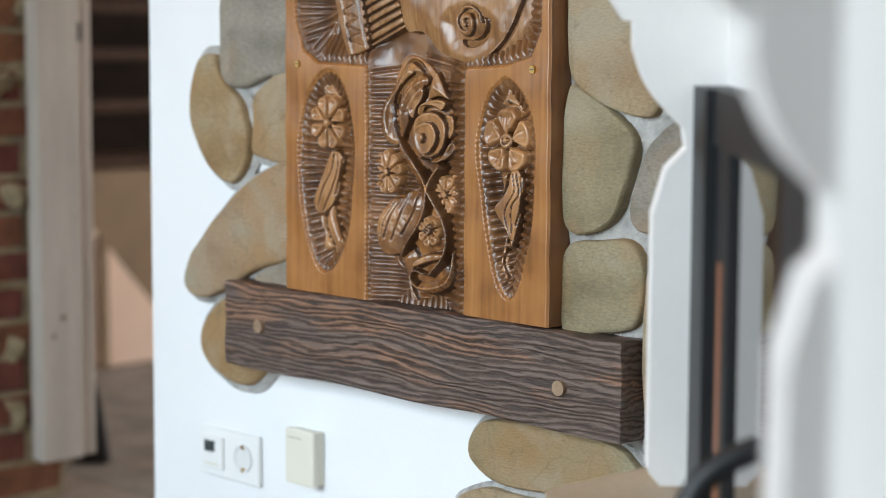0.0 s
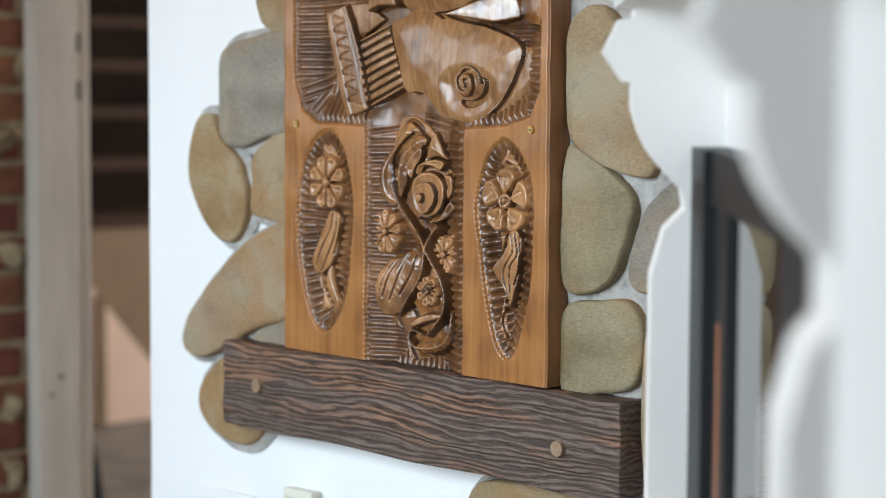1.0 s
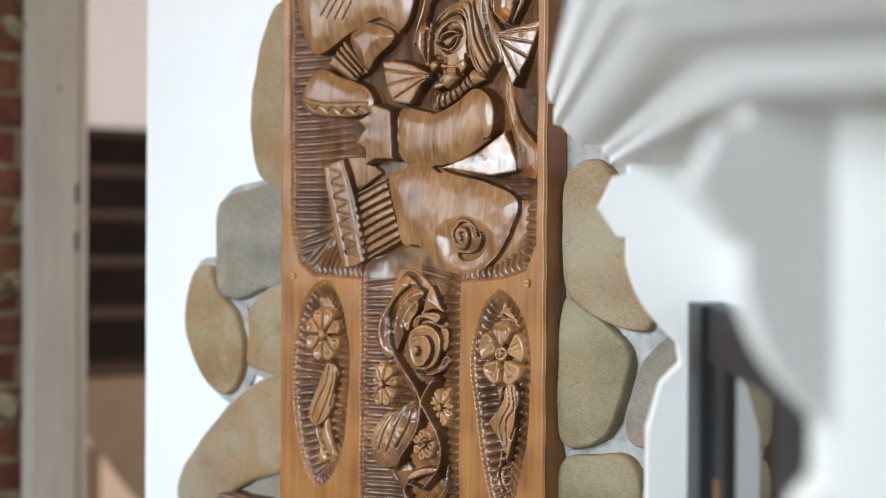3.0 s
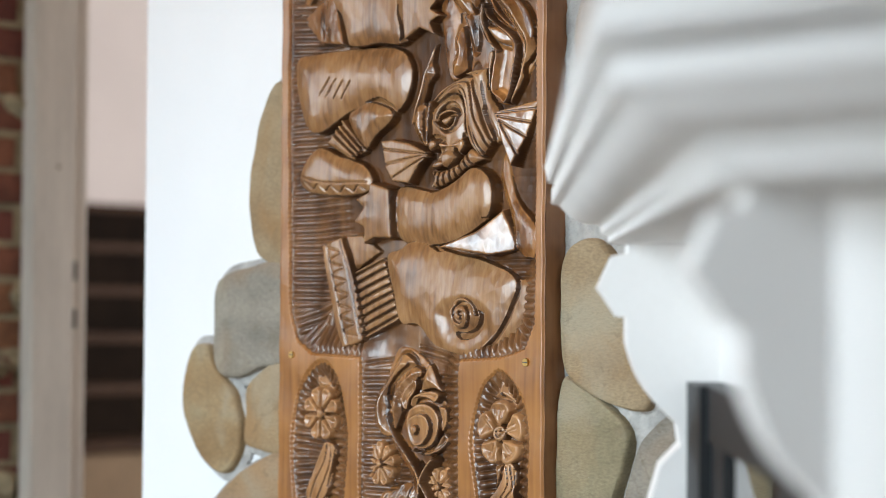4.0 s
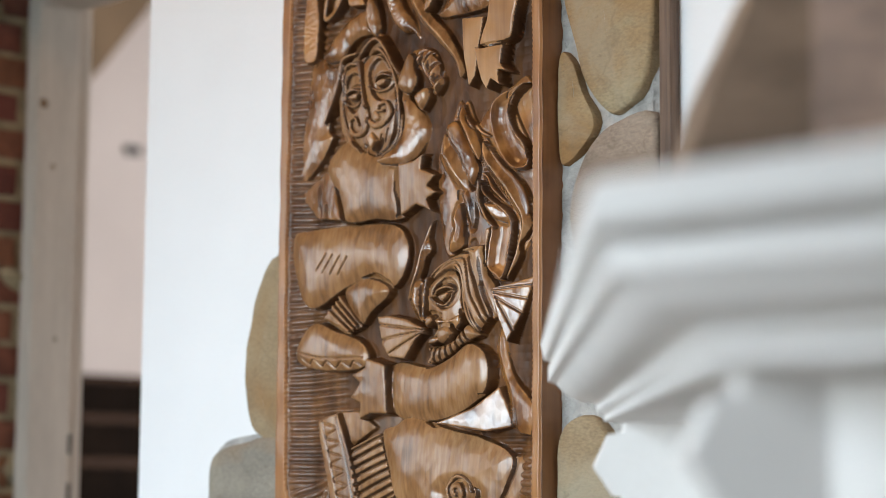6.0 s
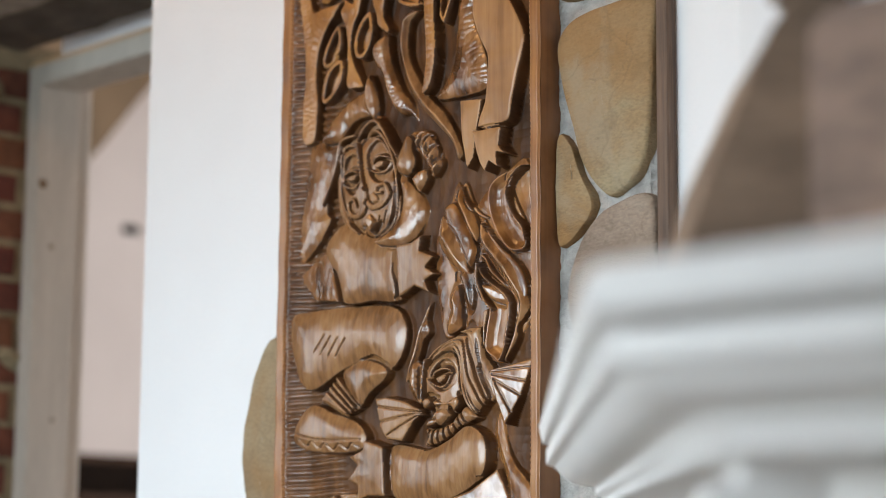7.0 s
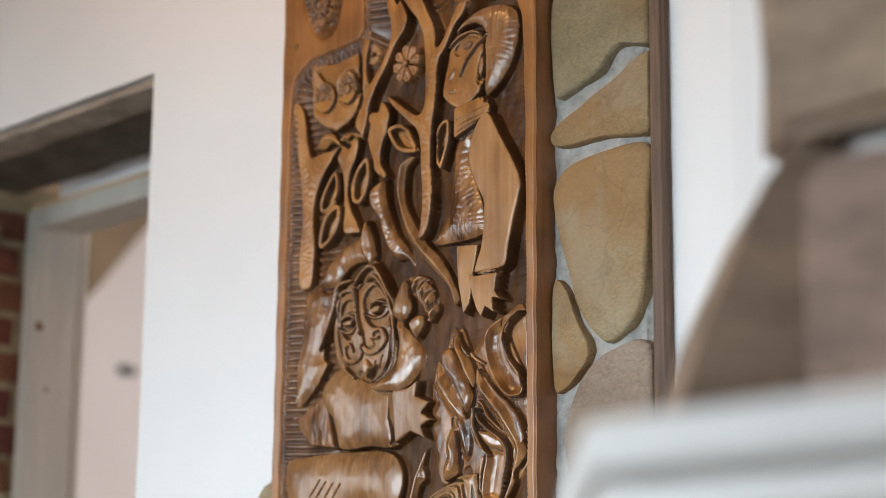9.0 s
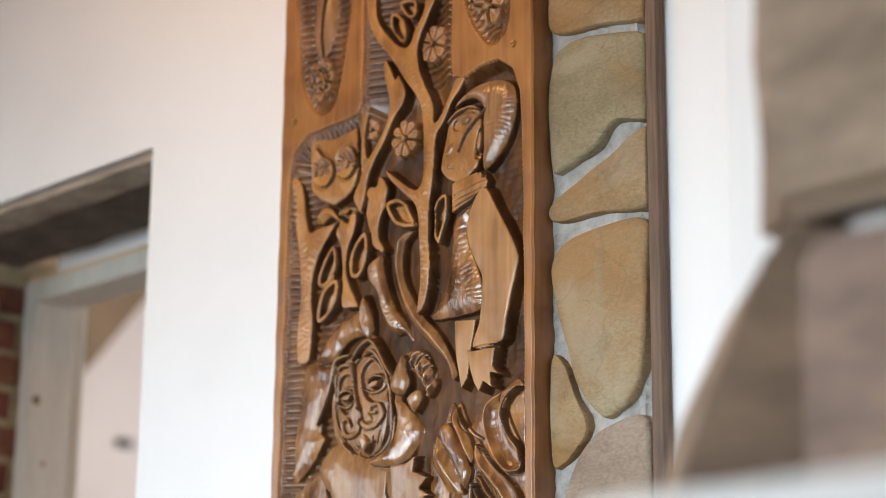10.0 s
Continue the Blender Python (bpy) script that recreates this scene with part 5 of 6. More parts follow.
carve("flame", "16,1379 9,1344 1,1313 -13,1282 -28,1268 -28,1275 -14,1314 -3,1345", 27, 0.55, 0.7, 1, -0.1, 0, GOUGED, 16, 0.5, "roof")
ribbon("flame_ridge", "71,1513 79,1537 93,1509 110,1493 128,1484", [3, 6, 6, 5, 3], 5, GOUGED, 40)

# second shape: oval form with bands
carve("hood", "-250,1640 -182,1642 -183,1592 -204,1535 -194,1517 -228,1479 -270,1457 -276,1492 -268,1569 -259,1611", 25.4, 0.5, 0.5, 1, 0.08, -0.028, GOUGED, 16, 0.5, "flat")
carve("collar", "-52,1576 -34,1561 -12,1538 5,1516 3,1500 -14,1473 -32,1463 -56,1463 -80,1470 -56,1486 -42,1509 -39,1533 -45,1559", 29, 0.55, 0.7, 1, -0.36, -0.05, GOUGED, 16, 0.5, "flat", 0.15)
carve("oval_back", "-175,1619 -152,1634 -125,1650 -100,1663 -78,1647 -57,1598 -50,1552 -47,1518 -55,1491 -78,1473 -115,1473 -152,1489 -176,1521 -186,1561 -184,1595", 25, 0.55, 0.7, 1, 0, 0, CARVED, 16, 0.5, "flat")
carve("oval_form", "-169,1613 -150,1619 -119,1629 -94,1628 -75,1608 -63,1577 -56,1543 -58,1511 -73,1492 -97,1483 -115,1485 -141,1500 -160,1527 -171,1558 -172,1592", 30, 0.55, 0.7, 1, 0, 0, CARVED, 16, 0.5, "flat")
hollow("-167,1596 -152,1611 -131,1603 -121,1573 -128,1554 -144,1547 -161,1561 -169,1579", 8, 5)
hollow("-112,1605 -104,1621 -90,1625 -72,1603 -62,1581 -67,1566 -83,1558 -99,1566 -108,1583", 8, 5)
carve("almond", "-168,1578 -155,1588 -136,1588 -126,1582 -130,1574 -145,1580 -158,1575", 30, 0.55, 0.7, 1, 0, 0, CARVED, 16, 0.5, "roof")
carve("almond", "-160,1575 -147,1580 -132,1579 -137,1568 -153,1569", 29, 0.55, 0.7, 1, 0, 0, CARVED, 16, 0.5, "soft")
ribbon("oval_band", "-167,1570 -153,1561 -137,1561 -125,1571", [2, 4, 4, 2], 5.5, CARVED, 40)
carve("almond", "-106,1589 -94,1601 -79,1603 -65,1593 -75,1594 -91,1593", 30, 0.55, 0.7, 1, 0, 0, CARVED, 16, 0.5, "roof")
carve("almond", "-97,1588 -85,1594 -74,1591 -78,1582 -91,1580", 29, 0.55, 0.7, 1, 0, 0, CARVED, 16, 0.5, "soft")
ribbon("oval_band", "-107,1583 -94,1576 -78,1576 -64,1587", [2, 4, 4, 2], 5.5, CARVED, 40)
ribbon("curved_band", "-130,1627 -116,1643 -94,1652 -76,1637 -60,1614 -45,1593", [4, 10, 12, 11, 9, 5], 32, CARVED, 17, ROUND)
ribbon("curved_band", "-130,1618 -112,1634 -93,1636 -76,1616 -64,1594 -55,1560 -55,1527 -66,1495 -90,1482", [3, 7, 8, 8, 8, 8, 8, 8, 4], 5.5, CARVED, 40)
ribbon("curved_band", "-138,1637 -163,1635 -173,1626 -181,1593 -197,1561 -208,1542", [6, 11, 11, 9, 9, 6], 29, CARVED, 17, ROUND)
ribbon("curved_band", "-141,1622 -165,1624 -171,1609 -174,1567 -163,1532 -148,1508 -125,1490", [4, 7, 7, 7, 7, 7, 4], 5.5, CARVED, 40)
ribbon("straight_ridge", "-127,1623 -120,1601 -115,1575 -107,1553", [5, 8, 11, 15], 38, BRANCH, 17, CREST)
carve("boss", "-101,1547 -89,1549 -78,1534 -89,1527 -102,1532", 33, 0.55, 0.7, 1, 0, 0, CARVED, 16, 0.5, "soft")
ribbon("scroll", "-109,1551 -108,1537 -114,1519 -134,1515 -147,1525 -147,1538 -135,1540 -128,1530", [9, 10, 9, 8, 7, 6, 5, 4], 6, CARVED, 40)
ribbon("scroll", "-105,1533 -92,1524 -75,1527 -64,1540 -70,1555 -84,1553 -85,1545 -76,1544", [9, 10, 9, 8, 7, 6, 5, 4], 6, CARVED, 40)
carve("boss", "-99,1519 -87,1507 -87,1497 -99,1486 -111,1500 -112,1510", 34, 0.55, 0.7, 1, 0, 0, GOUGED, 16, 0.5, "soft")
ribbon("chin_cut", "-159,1526 -141,1504 -116,1488", [1.92, 3.2, 1.92], 3, GROOVE, 45)
ribbon("chin_cut", "-148,1515 -131,1500 -118,1494", [1.92, 3.2, 1.92], 3, GROOVE, 45)
ribbon("chin_cut", "-82,1510 -88,1495 -98,1488", [1.92, 3.2, 1.92], 3, GROOVE, 45)
ribbon("chin_cut", "-69,1518 -77,1498 -91,1487", [1.92, 3.2, 1.92], 3, GROOVE, 45)
carve("lobe_back", "-31,1624 -14,1627 10,1622 25,1603 33,1582 30,1562 16,1556 4,1578 -13,1596 -25,1602", 21, 0.55, 0.7, 1, 0, 0, AMBER, 16, 0.5, "flat")
carve("lobe_ridge", "0,1602 14,1616 15,1599 6,1588", 28, 0.55, 0.7, 1, -0.3, 0, GOUGED, 16, 0.5, "roof")
carve("lobe_ridge", "12,1588 27,1599 29,1583 18,1573", 28, 0.55, 0.7, 1, -0.3, 0, GOUGED, 16, 0.5, "roof")
carve("lobe_ridge", "20,1568 35,1580 39,1568 26,1554", 28, 0.55, 0.7, 1, -0.3, 0, GOUGED, 16, 0.5, "roof")
carve("lobe_ridge", "-14,1610 -3,1622 1,1611 -9,1601", 28, 0.55, 0.7, 1, -0.3, 0, GOUGED, 16, 0.5, "roof")
carve("lobe", "-31,1621 -22,1617 -19,1600 -12,1583 -18,1565 -33,1563 -47,1571 -51,1582 -42,1603", 30, 0.55, 0.7, 1, -0.08, 0, CARVED, 16, 0.5, "flat")
carve("lobe", "-19,1559 -4,1568 11,1566 13,1551 4,1540 -4,1535 -16,1547", 29, 0.55, 0.7, 1, 0, 0, GOUGED, 16, 0.5, "soft")

carve("narrow_form", "155,1842 174,1830 200,1744 205,1672 185,1707 168,1774", 7.0, 0.5, 0.6, 1, 0, 0, CARVED, 16, 0.5, "flat")
# hooded shape with drapery and long form
carve("draped_form", "79,1812 113,1822 119,1809 102,1795 106,1762 125,1718 131,1701 129,1665 75,1661 24,1666 41,1687 58,1713 65,1753 68,1794", 26, 0.55, 0.7, 1, 0.05, 0, GOUGED, 16, 0.5, "flat", 0.6)
carve("collar_form", "74,1855 131,1864 144,1846 142,1836 109,1823 75,1809", 27, 0.55, 0.7, 0, -0.05, 0, BRANCH, 16, 0.5, "flat")
ribbon("collar_cut", "81,1837 140,1847", [2.4, 2.4], 2.2, GROOVE, 45)
ribbon("collar_cut", "79,1826 131,1837", [2.4, 2.4], 2.2, GROOVE, 45)
ribbon("collar_cut", "78,1817 120,1829", [2.4, 2.4], 2.2, GROOVE, 45)
carve("long_form", "132,1829 149,1833 171,1796 193,1760 209,1725 206,1702 196,1672 188,1642 177,1609 123,1606 134,1643 139,1682 139,1706 125,1732 114,1759 110,1784 118,1807", 34, 0.55, 0.7, 1, -0.03, 0, LONGWOOD, 16, 0.5, "flat")
carve("hood", "77,1963 94,1979 123,1991 156,1992 184,1982 195,1960 193,1931 182,1901 162,1876 140,1861 132,1871 134,1903 132,1933 134,1954 120,1970 100,1972", 31, 0.55, 0.7, 1, -0.1, 0, CARVED, 16, 0.5, "flat", 0.4)
carve("oval_form", "73,1961 96,1964 124,1961 130,1935 128,1897 125,1873 114,1863 91,1851 68,1860 51,1877 51,1890 59,1922 64,1942", 27, 0.55, 0.7, 1, -0.03, 0, BRANCH, 16, 0.5, "flat")
hollow("73,1940 87,1955 110,1956 121,1947 110,1937 94,1929 80,1930", 5, 4)
hollow("117,1898 124,1922 131,1926 133,1895 126,1880 117,1883", 5, 4)
carve("almond", "84,1948 97,1953 110,1946 102,1937 89,1938", 26, 0.55, 0.7, 1, 0, 0, CARVED, 16, 0.5, "soft")
carve("almond", "120,1906 127,1923 134,1913 131,1897 123,1891", 27, 0.55, 0.7, 1, 0, 0, CARVED, 16, 0.5, "soft")
ribbon("curved_ridge", "68,1946 88,1958 112,1961 132,1952", [3, 6, 6, 3], 6, CARVED, 40)
ribbon("straight_ridge", "143,1951 120,1936 101,1919 89,1898", [4, 7, 10, 9], 31, BRANCH, 18, CREST)
carve("boss", "63,1885 77,1888 84,1877 75,1873 63,1877", 30, 0.55, 0.7, 1, 0, 0, GOUGED, 16, 0.5, "soft")
carve("boss", "63,1910 78,1920 82,1909 72,1897 61,1895", 29, 0.55, 0.7, 1, -0.15, 0, GOUGED, 16, 0.5, "soft")

# owl-like boss with ringed discs and mushrooms
carve("eared_boss", "-247,2001 -226,1991 -186,1982 -153,1986 -134,1988 -131,1974 -133,1948 -129,1920 -134,1894 -156,1881 -182,1873 -215,1889 -236,1907 -240,1944 -241,1972", 28, 0.55, 0.7, 0, 0, 0, BRANCH, 16, 0.5, "flat")
carve("disc", "-227,1941 -226,1975 -211,1960 -192,1949 -183,1931 -189,1914 -206,1908 -225,1920", 31, 0.55, 0.7, 1, 0, 0, BRANCH, 16, 0.5, "rim")
carve("disc", "-175,1938 -167,1954 -152,1961 -138,1953 -130,1933 -138,1917 -155,1911 -170,1921", 32, 0.55, 0.7, 1, 0, 0, BRANCH, 16, 0.5, "rim")
sun_disc(-211, 1934, 22)
sun_disc(-152, 1933, 22)
carve("mushroom", "-228,1858 -219,1876 -199,1877 -179,1861 -175,1847 -195,1859 -212,1851", 30, 0.55, 0.7, 1, 0, 0, BRANCH, 16, 0.5, "roof")
carve("mushroom", "-179,1860 -160,1869 -134,1861 -122,1849 -139,1857 -153,1849 -169,1856", 30, 0.55, 0.7, 1, 0, 0, BRANCH, 16, 0.5, "roof")

# tree with forked branches
carve("branch", "-289,1936 -278,1943 -257,1920 -245,1864 -236,1844 -220,1845 -181,1847 -168,1853 -181,1838 -206,1811 -224,1779 -229,1745 -225,1709 -226,1675 -232,1641 -258,1644 -260,1697 -256,1749 -262,1813 -272,1860 -283,1908", 28, 0.55, 0.7, 1, 0, 0, BRANCH, 16, 0.5, "flat", 0.5)
carve("stem", "-169,1840 -163,1848 -150,1841 -144,1853 -131,1850 -136,1825 -148,1801 -151,1767 -140,1739 -124,1710 -139,1708 -158,1712 -161,1734 -160,1768 -164,1804 -175,1828", 27, 0.55, 0.7, 1, -0.05, 0, BRANCH, 16, 0.5, "flat")
carve("branch", "-123,2017 -104,2017 -110,1992 -115,1962 -110,1925 -120,1892 -129,1858 -137,1882 -125,1911 -124,1964 -128,1996", 27, 0.55, 0.7, 1, 0, 0, BRANCH, 16, 0.5, "flat")
carve("branch", "-87,1885 -79,1900 -62,1879 -67,1854 -77,1830 -79,1805 -66,1785 -75,1780 -97,1800 -104,1827 -111,1855 -118,1878 -106,1889", 28, 0.55, 0.7, 1, 0, 0, BRANCH, 16, 0.5, "flat")
carve("branch", "-65,2078 -55,2058 -45,2042 -39,2049 -23,2019 -29,1998 -44,1984 -56,1969 -68,1950 -89,1924 -104,1896 -115,1855 -124,1857 -135,1877 -123,1900 -111,1924 -86,1950 -68,1972 -59,1997 -61,2019 -70,2048 -73,2072", 30, 0.55, 0.7, 1, 0, 0, BRANCH, 16, 0.5, "flat", 0.4)
carve("leaf", "-64,1849 -48,1857 -24,1850 -11,1830 1,1808 -23,1808 -47,1820", 29, 0.55, 0.7, 1, 0, 0, BRANCH, 16, 0.5, "dish")
carve("leaf", "-209,1750 -213,1768 -197,1796 -179,1811 -172,1796 -175,1770 -189,1755", 29, 0.55, 0.7, 1, 0, 0, BRANCH, 16, 0.5, "dish")
carve("leaf", "-211,1696 -214,1716 -202,1745 -177,1758 -166,1751 -169,1726 -187,1703", 29, 0.55, 0.7, 1, 0, 0, BRANCH, 16, 0.5, "dish")
carve("leaf", "-138,1755 -142,1782 -130,1806 -109,1819 -102,1800 -104,1775 -119,1752", 29, 0.55, 0.7, 1, 0, 0, BRANCH, 16, 0.5, "dish")
carve("leaf", "36,1799 36,1820 48,1839 65,1840 65,1810 54,1779 49,1770 40,1782", 29, 0.55, 0.7, 1, 0, 0, BRANCH, 16, 0.5, "dish")
carve("leaf", "-61,2145 -49,2149 -30,2132 -23,2108 -29,2096 -45,2103 -58,2122", 29, 0.55, 0.7, 1, 0, 0, BRANCH, 16, 0.5, "dish")
carve("leaf", "-40,2158 -30,2164 -6,2157 -2,2138 -11,2129 -26,2136", 29, 0.55, 0.7, 1, 0, 0, BRANCH, 16, 0.5, "dish")
flower(-28, 1946, 8, 28, 18, 25, 0.24, 0.1, 1)
flower(-106, 1979, 8, 15, 18, 20, 0.26, 0, 1)
flower(27, 2080, 8, 28, 16, 24, 0.2, 0, 1)
carve("trunk", "6,1676 13,1720 10,1771 3,1831 -22,1857 -53,1885 -65,1905 -53,1898 -22,1875 2,1861 14,1871 17,1896 16,1931 12,1975 -1,2004 -19,2026 -51,2070 -83,2106 -103,2138 -113,2178 -115,2225 -96,2219 -87,2152 -65,2119 -39,2094 -18,2088 -3,2111 13,2133 21,2158 41,2152 27,2125 10,2098 2,2074 7,2046 20,2016 36,1986 40,1955 59,1972 77,2002 82,2009 102,2009 94,1993 77,1976 60,1950 45,1933 41,1899 38,1866 32,1833 31,1783 34,1741 29,1701 21,1682", 31, 0.55, 0.7, 1, 0, 0, BRANCH, 16, 0.5, "flat", 0.5)

# dark boughs and curling leaves
carve("curled_leaf", "-214,1638 -196,1666 -165,1691 -134,1703 -115,1700 -114,1666 -139,1662 -157,1652 -176,1633", 26, 0.55, 0.7, 1, -0.1, 0, GOUGED, 16, 0.5, "flat")
carve("curled_leaf", "-113,1725 -100,1706 -93,1671 -99,1655 -111,1661 -122,1693", 28, 0.55, 0.7, 1, -0.3, 0, GOUGED, 16, 0.5, "soft")
carve("curled_leaf", "-96,1765 -72,1778 -67,1751 -58,1720 -45,1693 -27,1669 -20,1643 -32,1653 -50,1656 -69,1680 -82,1720 -95,1739", 28, 0.55, 0.7, 1, -0.3, 0, GOUGED, 16, 0.5, "soft", 0.5)
carve("dark_bough", "-40,1797 -22,1804 -10,1800 -25,1786 -29,1765 -26,1735 -8,1703 16,1670 46,1641 69,1605 80,1580 69,1573 58,1599 29,1627 -1,1656 -23,1685 -38,1721 -48,1756 -45,1781", 30, 0.55, 0.7, 1, -0.05, 0, CARVED, 16, 0.5, "roof")
carve("notched_form", "111,1605 168,1604 164,1578 176,1564 159,1568 162,1546 146,1557 138,1543 127,1558 120,1575", 35.0, 0.8, 0.3, 0, -0.025, -0.014, LONGWOOD, 16, 0.5, "flat")
carve("cuff", "82,1654 126,1650 116,1602 111,1568 98,1553 87,1596", 29.6, 0.7, 0.4, 0, -0.021, -0.014, LONGWOOD, 16, 0.5, "flat")
ribbon("cuff_edge", "111,1606 142,1608 170,1607", [2.1, 2.8, 2.1], 2.6, GROOVE, 48)

# flowers in the upper tablets
flower(-226, 2087, 9, 34, 18, 26, 0.5, 0, 0)
rings(-223, 2085, (6, 12, 18), 40, 5)
carve("stem_leaf", "-230,2120 -251,2161 -248,2208 -239,2263 -198,2251 -187,2191 -201,2148", 25.0, 0.35, 0.8, 1, 0, 0, CARVED, 16, 0.5, "roof")
ribbon("leaf_ridge", "-225,2126 -224,2173 -213,2236", [3, 5, 3], 6, CARVED, 34)
flower(142, 2106, 6, 34, 18, 26, 0.3, 0.2, 0)
carve("bud_leaf", "149,2079 165,2057 156,2039 138,2059", 23.0, 0.4, 0.8, 1, 0, 0, CARVED, 16, 0.5, "roof")

raise_board()

for x, z in ((-0.272, 0.942), (0.208, 0.942), (-0.272, 2.027), (0.202, 2.030)):
    screw = bmesh.new()
    bmesh.ops.create_cone(screw, cap_ends=True, segments=16, radius1=0.0058, radius2=0.005, depth=0.004, matrix=pose(x, -0.051, z, 90, 0, 0))
    screw_ob = hang("screw", screw, BRASS, panel, "small brass screw head")
    slot = box(x - 0.0042, x + 0.0042, -0.0535, -0.0528, z - 0.0007, z + 0.0007)
    bmesh.ops.translate(slot, verts=slot.verts, vec=-panel.location)
    part("slot", slot, DARKGREY, screw_ob)

# ---------------------------------------------------------------- sockets on the wall
def double_socket():
    ob = thing("double_socket", (-0.5, -0.001, 0.27), "white double wall socket frame with a thermostat and an outlet", "wall socket")
    hang("frame", box(-0.577, -0.424, -0.010, -0.001, 0.270, 0.351, 0.003), PLASTIC, ob)
    thermo = hang("thermostat", box(-0.568, -0.511, -0.016, -0.0105, 0.284, 0.338, 0.002), PLASTIC, ob)
    for name, b, m in (("display", box(-0.556, -0.530, -0.0175, -0.0163, 0.312, 0.330), DARKGREY), ("button_row", box(-0.558, -0.522, -0.0172, -0.0163, 0.291, 0.2945), CREAM)):
        bmesh.ops.translate(b, verts=b.verts, vec=-ob.location)
        part(name, b, m, thermo)
    cup = bmesh.new()
    rad = [(0.0225, -0.0105), (0.0225, -0.0135), (0.0195, -0.0135), (0.0190, -0.0108), (0.0005, -0.0107)]
    loops = [[cup.verts.new((-0.4615 + r * math.cos(a), y, 0.3115 + r * math.sin(a))) for a in np.linspace(0, 2 * math.pi, 33)[:-1]] for r, y in rad]
    for a, b in zip(loops, loops[1:]):
        for i in range(32):
            cup.faces.new((a[i], a[(i + 1) % 32], b[(i + 1) % 32], b[i]))
    socket_ob = hang("outlet", cup, OUTLET, ob)
    for dx, dz in ((0, 0.0185), (0, -0.0185)):
        clip = box(-0.4645 + dx, -0.4585 + dx, -0.0136, -0.0109, 0.3115 + dz - 0.003, 0.3115 + dz + 0.003)
        bmesh.ops.translate(clip, verts=clip.verts, vec=-ob.location)
        part("earth_clip", clip, BRASS, socket_ob)
    return ob


double_socket()
cover = thing("cable_box", (-0.306, -0.001, 0.30), "cream plastic surface-mounted box on the white wall", "junction box")
hang("lid", box(-0.340, -0.272, -0.024, -0.012, 0.297, 0.384, 0.004), CREAM, cover)
hang("base", box(-0.338, -0.274, -0.0118, -0.001, 0.299, 0.382, 0.001), CREAM, cover)
# notch drawn as a thin strip, its shade put into the darker cream
hang("notch_shade", box(-0.333, -0.300, -0.0248, -0.0242, 0.3690, 0.3712), DARKCREAM, cover)

# ---------------------------------------------------------------- slabs over the mantel
def slab_front():
    """A rough slab on the diagonal face, flaring out towards the mantel."""
    ob = thing("cladding_slab", (*corner(1.42, 0.22), 1.182), "rough brown slab flaring towards the mantel shelf", "cladding slab", "chimney cladding")
    prof = [(0.255, 1.183), (0.128, 1.183), (0.142, 1.255), (0.1535, 1.295), (0.163, 1.321), (0.1836, 1.365), (0.197, 1.39), (0.212, 1.407), (0.219, 1.412), (0.255, 1.412)]
    bm = bmesh.new()
    loops = []
    for k in range(7):
        c = 1.315 + 0.155 * k / 6
        loops.append([bm.verts.new((*corner(c, n + 0.010 * noise.noise(Vector((c * 9, n * 30, z * 14)))), z)) for n, z in prof])
    for a, b in zip(loops, loops[1:]):
        for i in range(len(prof)):
            bm.faces.new((a[i], a[(i + 1) % len(prof)], b[(i + 1) % len(prof)], b[i]))
    bm.faces.new(loops[0])
    bm.faces.new(loops[-1])
    hang("slab", bm, SLAB, ob)


slab_front()


def slab(name_label, plan, z0, z1):
    bm = prism(plan, z0, z1)
    bmesh.ops.bevel(bm, geom=list(bm.edges), offset=0.012, segments=3, affect="EDGES")
    bmesh.ops.subdivide_edges(bm, edges=[e for e in bm.edges if e.calc_length() > 0.05], cuts=5, use_grid_fill=True)
    for v in bm.verts:
        v.co += 0.007 * noise.noise_vector(v.co * 11)
    ob = thing("cladding_slab", (sum(p[0] for p in plan) / len(plan), sum(p[1] for p in plan) / len(plan), z0), name_label, "cladding slab", "chimney cladding")
    hang("slab", bm, SLAB, ob, smooth=True)


def facing(x0, x1, thick, back):
    return [(x0, back - thick), (x1, back - thick), (x1, back), (x0, back)]


yb = corner(1.3, 0.26)[1] - 0.003
xc = corner(1.3, 0.2)[0]
slab("broad brown rough slab above the mantel", facing(xc + 0.018, xc + 0.42, 0.045, yb), 1.184, 1.392)
slab("broad brown rough slab above the mantel", facing(xc - 0.004, xc + 0.5, 0.045, yb), 1.412, 1.80)
slab("tall brown rough slab round the corner of the chimney breast", [corner(1.30, 0.211), corner(1.30, 0.256), corner(1.42, 0.256), corner(1.42, 0.211)], 1.417, 1.86)
slab("tall brown rough slab high on the chimney breast", facing(xc - 0.004, xc + 0.5, 0.045, yb), 1.815, 2.3)

# ---------------------------------------------------------------- brick side of the doorway
bricks = structure("brick_reveal", box(-1.70, LEFT - 0.008, 0.002, 0.36, 0, HEAD + 0.002), FOAM, "raw red brick door reveal with smeared mortar and foam", "brick wall")
rng = random.Random(4)
brick_meshes = []
for k in range(4):
    b = box(-0.06, 0.06, -0.082, 0.082, -0.031, 0.031, 0.005)
    for v in b.verts:
        v.co += 0.004 * noise.noise_vector(v.co * 40 + Vector((k * 5, 0, 0)))
    brick_meshes.append(mesh_of("brick", b, BRICK))
for row in range(27):
    for col in range(3):
        y = 0.002 + 0.09 + col * 0.178 - (0.085 if row % 2 else 0)
        if y > 0.3:
            continue
        ob = new("brick", brick_meshes[(row + col) % 4])
        ob.parent = bricks
        ob.location = (LEFT - 0.062 + rng.uniform(-0.006, 0.004), max(y, 0.086), 0.045 + row * 0.0755)
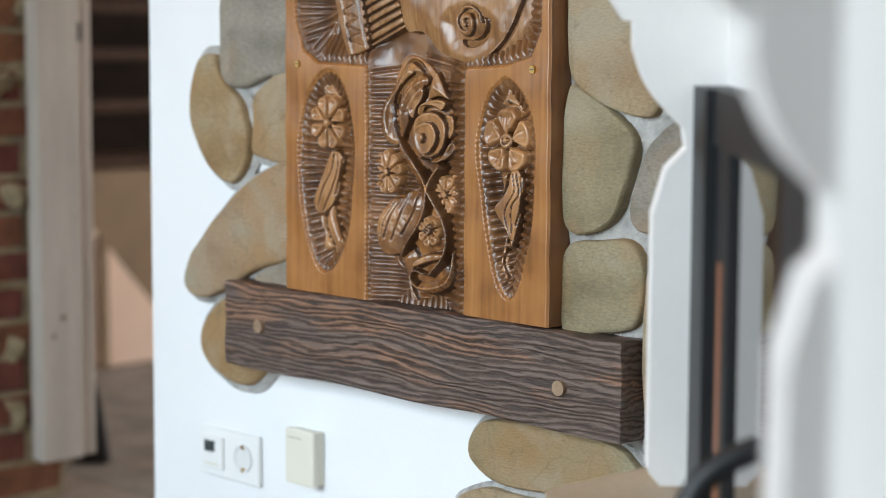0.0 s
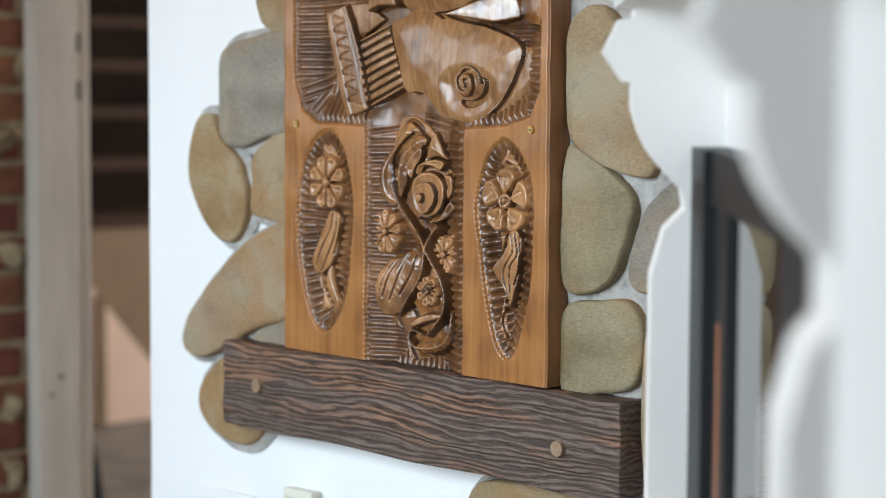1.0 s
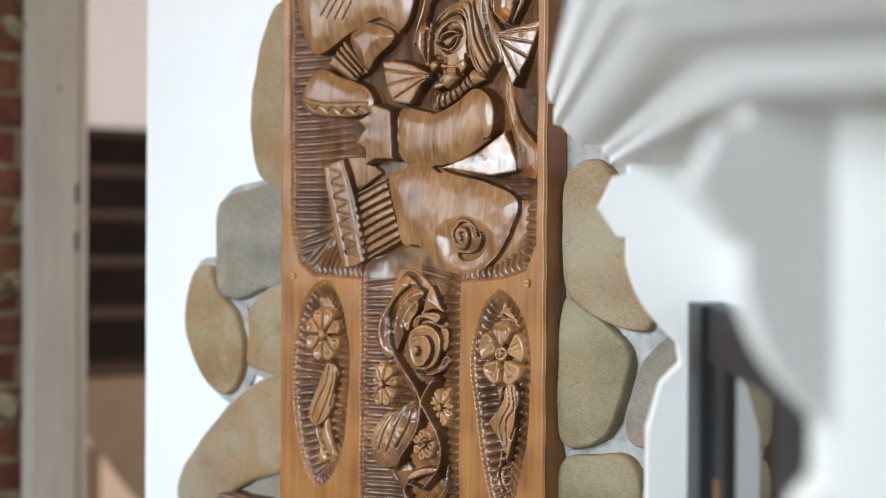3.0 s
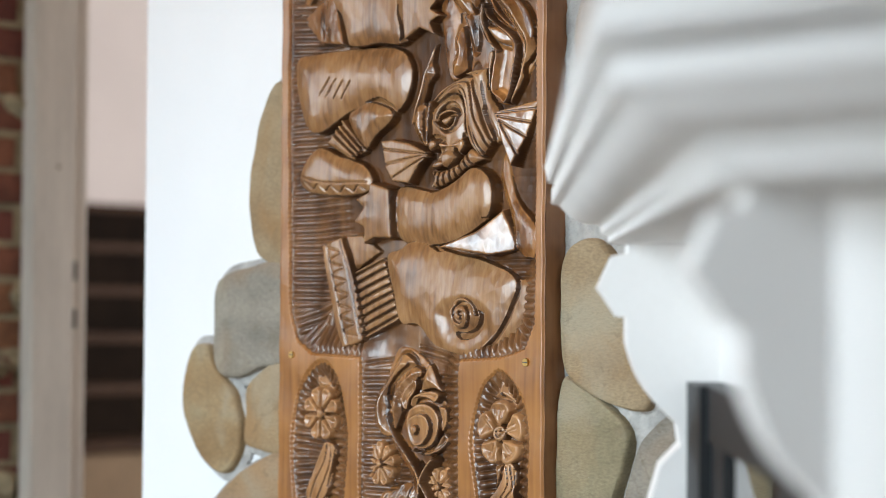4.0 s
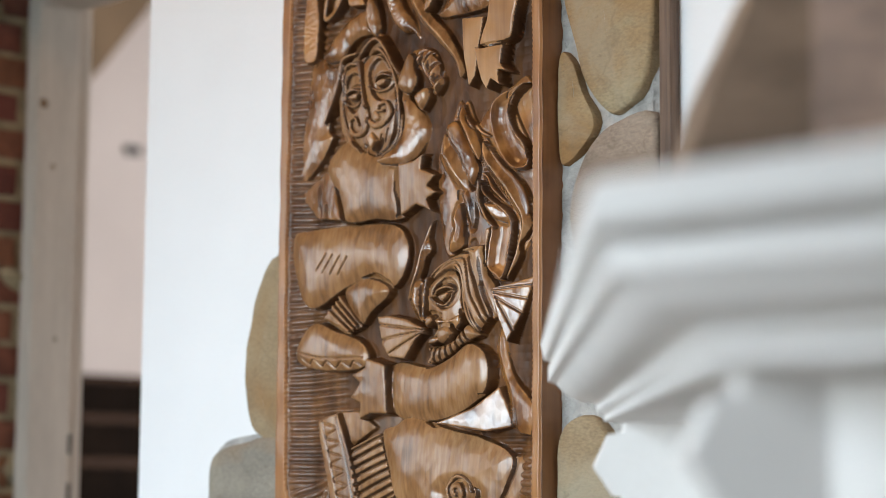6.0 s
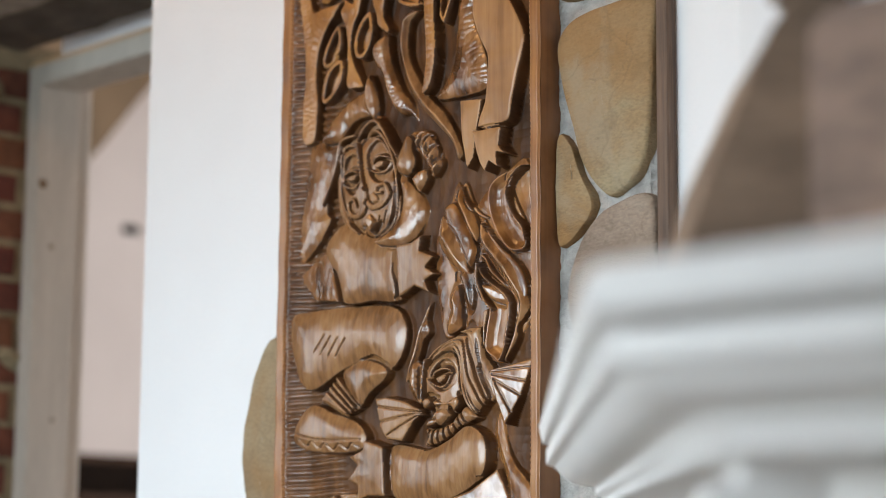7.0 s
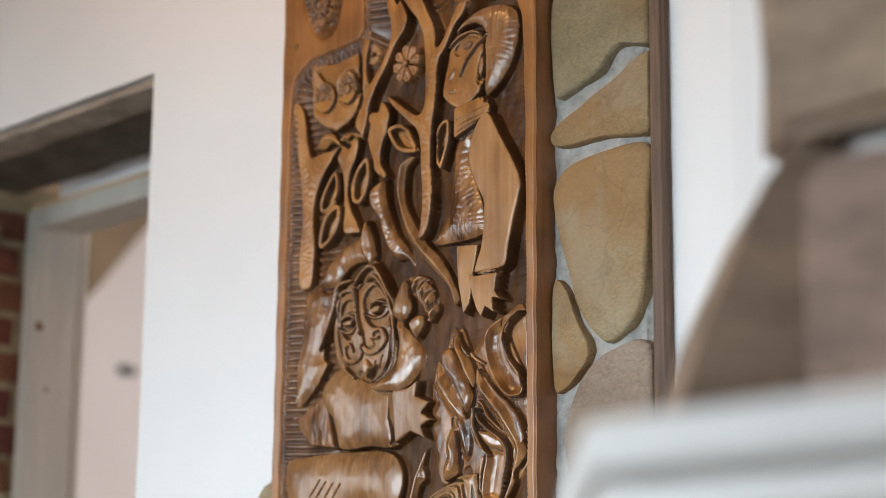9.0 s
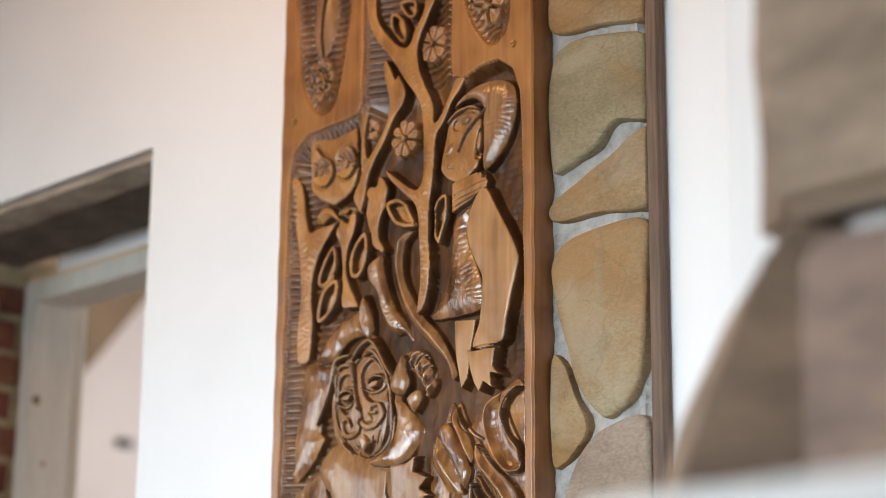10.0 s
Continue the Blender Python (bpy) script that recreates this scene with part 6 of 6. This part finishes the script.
for k in range(26):
    z = 0.1 + rng.random() * 1.9
    blob = bmesh.new()
    bmesh.ops.create_icosphere(blob, subdivisions=2, radius=0.022 + 0.012 * rng.random(), matrix=pose(LEFT - 0.012, 0.13 + rng.random() * 0.15, z))
    for v in blob.verts:
        v.co += 0.022 * noise.noise_vector(v.co * 25)
    part("foam_lump", blob, FOAM, bricks, "lump of yellowed foam", smooth=True)

# ---------------------------------------------------------------- hall details
stair_wall = structure("stair_wall", prism([(-2.86, 0.6), (-3.02, 0.6), (-3.02, 2.4), (-2.86, 2.4)], 0, 0.02), PINKWALL, "low plastered wall under the stairs", "wall")


def side_panel(x0, x1, outline, material, name, label, category):
    bm = bmesh.new()
    a = [bm.verts.new((x0, y, z)) for y, z in outline]
    b = [bm.verts.new((x1, y, z)) for y, z in outline]
    bm.faces.new(a)
    bm.faces.new(b[::-1])
    for i in range(len(outline)):
        j = (i + 1) % len(outline)
        bm.faces.new((a[i], a[j], b[j], b[i]))
    return structure(name, bm, material, label, category)


side_panel(-2.88, -2.85, [(1.0, 0.0), (1.66, 0.0), (1.488, 0.186), (1.283, 0.421), (1.0, 0.745)], PEACH, "stair_apron", "plaster panel in a sunlit peach tone with a sloping top below the stairs", "panel")
side_panel(-2.849, -2.835, [(1.305, 0.0), (1.331, 0.0), (1.331, 0.36), (1.305, 0.39)], STAIRSIDE, "panel_batten", "narrow brown batten on the peach panel", "batten")
side_panel(-3.06, -3.02, [(0.9, 0.0), (2.6, 0.0), (2.6, 0.60), (0.9, 0.60)], STAIRSIDE, "stair_side", "brown boarded side of the staircase", "panel")
side_panel(-4.69, -4.6, [(0.3, 0.3), (2.509, 2.665), (2.756, 2.981), (2.85, 3.02), (3.4, 3.02), (3.4, 4.9), (0.3, 4.9)], STAIRSIDE, "upper_flight", "brown underside of the upper stair flight", "soffit")

lamp_hook = thing("wall_bracket", (-4.68, 2.72, 2.33), "small dark metal bracket on the pale hall wall", "bracket")
hang("plate", box(-4.699, -4.68, 2.685, 2.76, 2.335, 2.372, 0.004), IRON, lamp_hook)

bag = thing("folded_sheet", (-1.80, 0.58, 0), "black tapering folded sheet leaning by the door post", "folded sheet")
cone = bmesh.new()
base_pts = [(-1.825, 0.550), (-1.765, 0.600), (-1.790, 0.630), (-1.850, 0.590)]
lo = [cone.verts.new((x, y, -0.003)) for x, y in base_pts]
hi = [cone.verts.new((-1.787 + 0.004 * i, 0.556 + 0.008 * (i % 2), 0.33)) for i in range(4)]
cone.faces.new(lo[::-1])
cone.faces.new(hi)
for i in range(4):
    cone.faces.new((lo[i], lo[(i + 1) % 4], hi[(i + 1) % 4], hi[i]))
bmesh.ops.subdivide_edges(cone, edges=cone.edges, cuts=4, use_grid_fill=True)
for v in cone.verts:
    if v.co.z > 0.01:
        v.co += 0.01 * noise.noise_vector(v.co * 12)
hang("sheet", cone, BLACK, bag, smooth=True)

# knots and strike plates on the door post
door_post = [o for o in bpy.data.objects if o.name == "door_post"][0]
for y, z, r in ((0.323, 0.392, 0.007), (0.300, 0.355, 0.006), (0.286, 1.79, 0.011), (0.312, 1.66, 0.006), (0.33, 1.30, 0.005)):
    disc = bmesh.new()
    bmesh.ops.create_circle(disc, cap_ends=True, segments=14, radius=r, matrix=pose(-1.4994, y, z, 0, 90, 0))
    part("knot", disc, KNOT, door_post)
for z in (1.085, 0.985):
    part("strike_plate", box(-1.5152, -1.513, 0.374, 0.386, z - 0.02, z + 0.02), IRON, door_post)
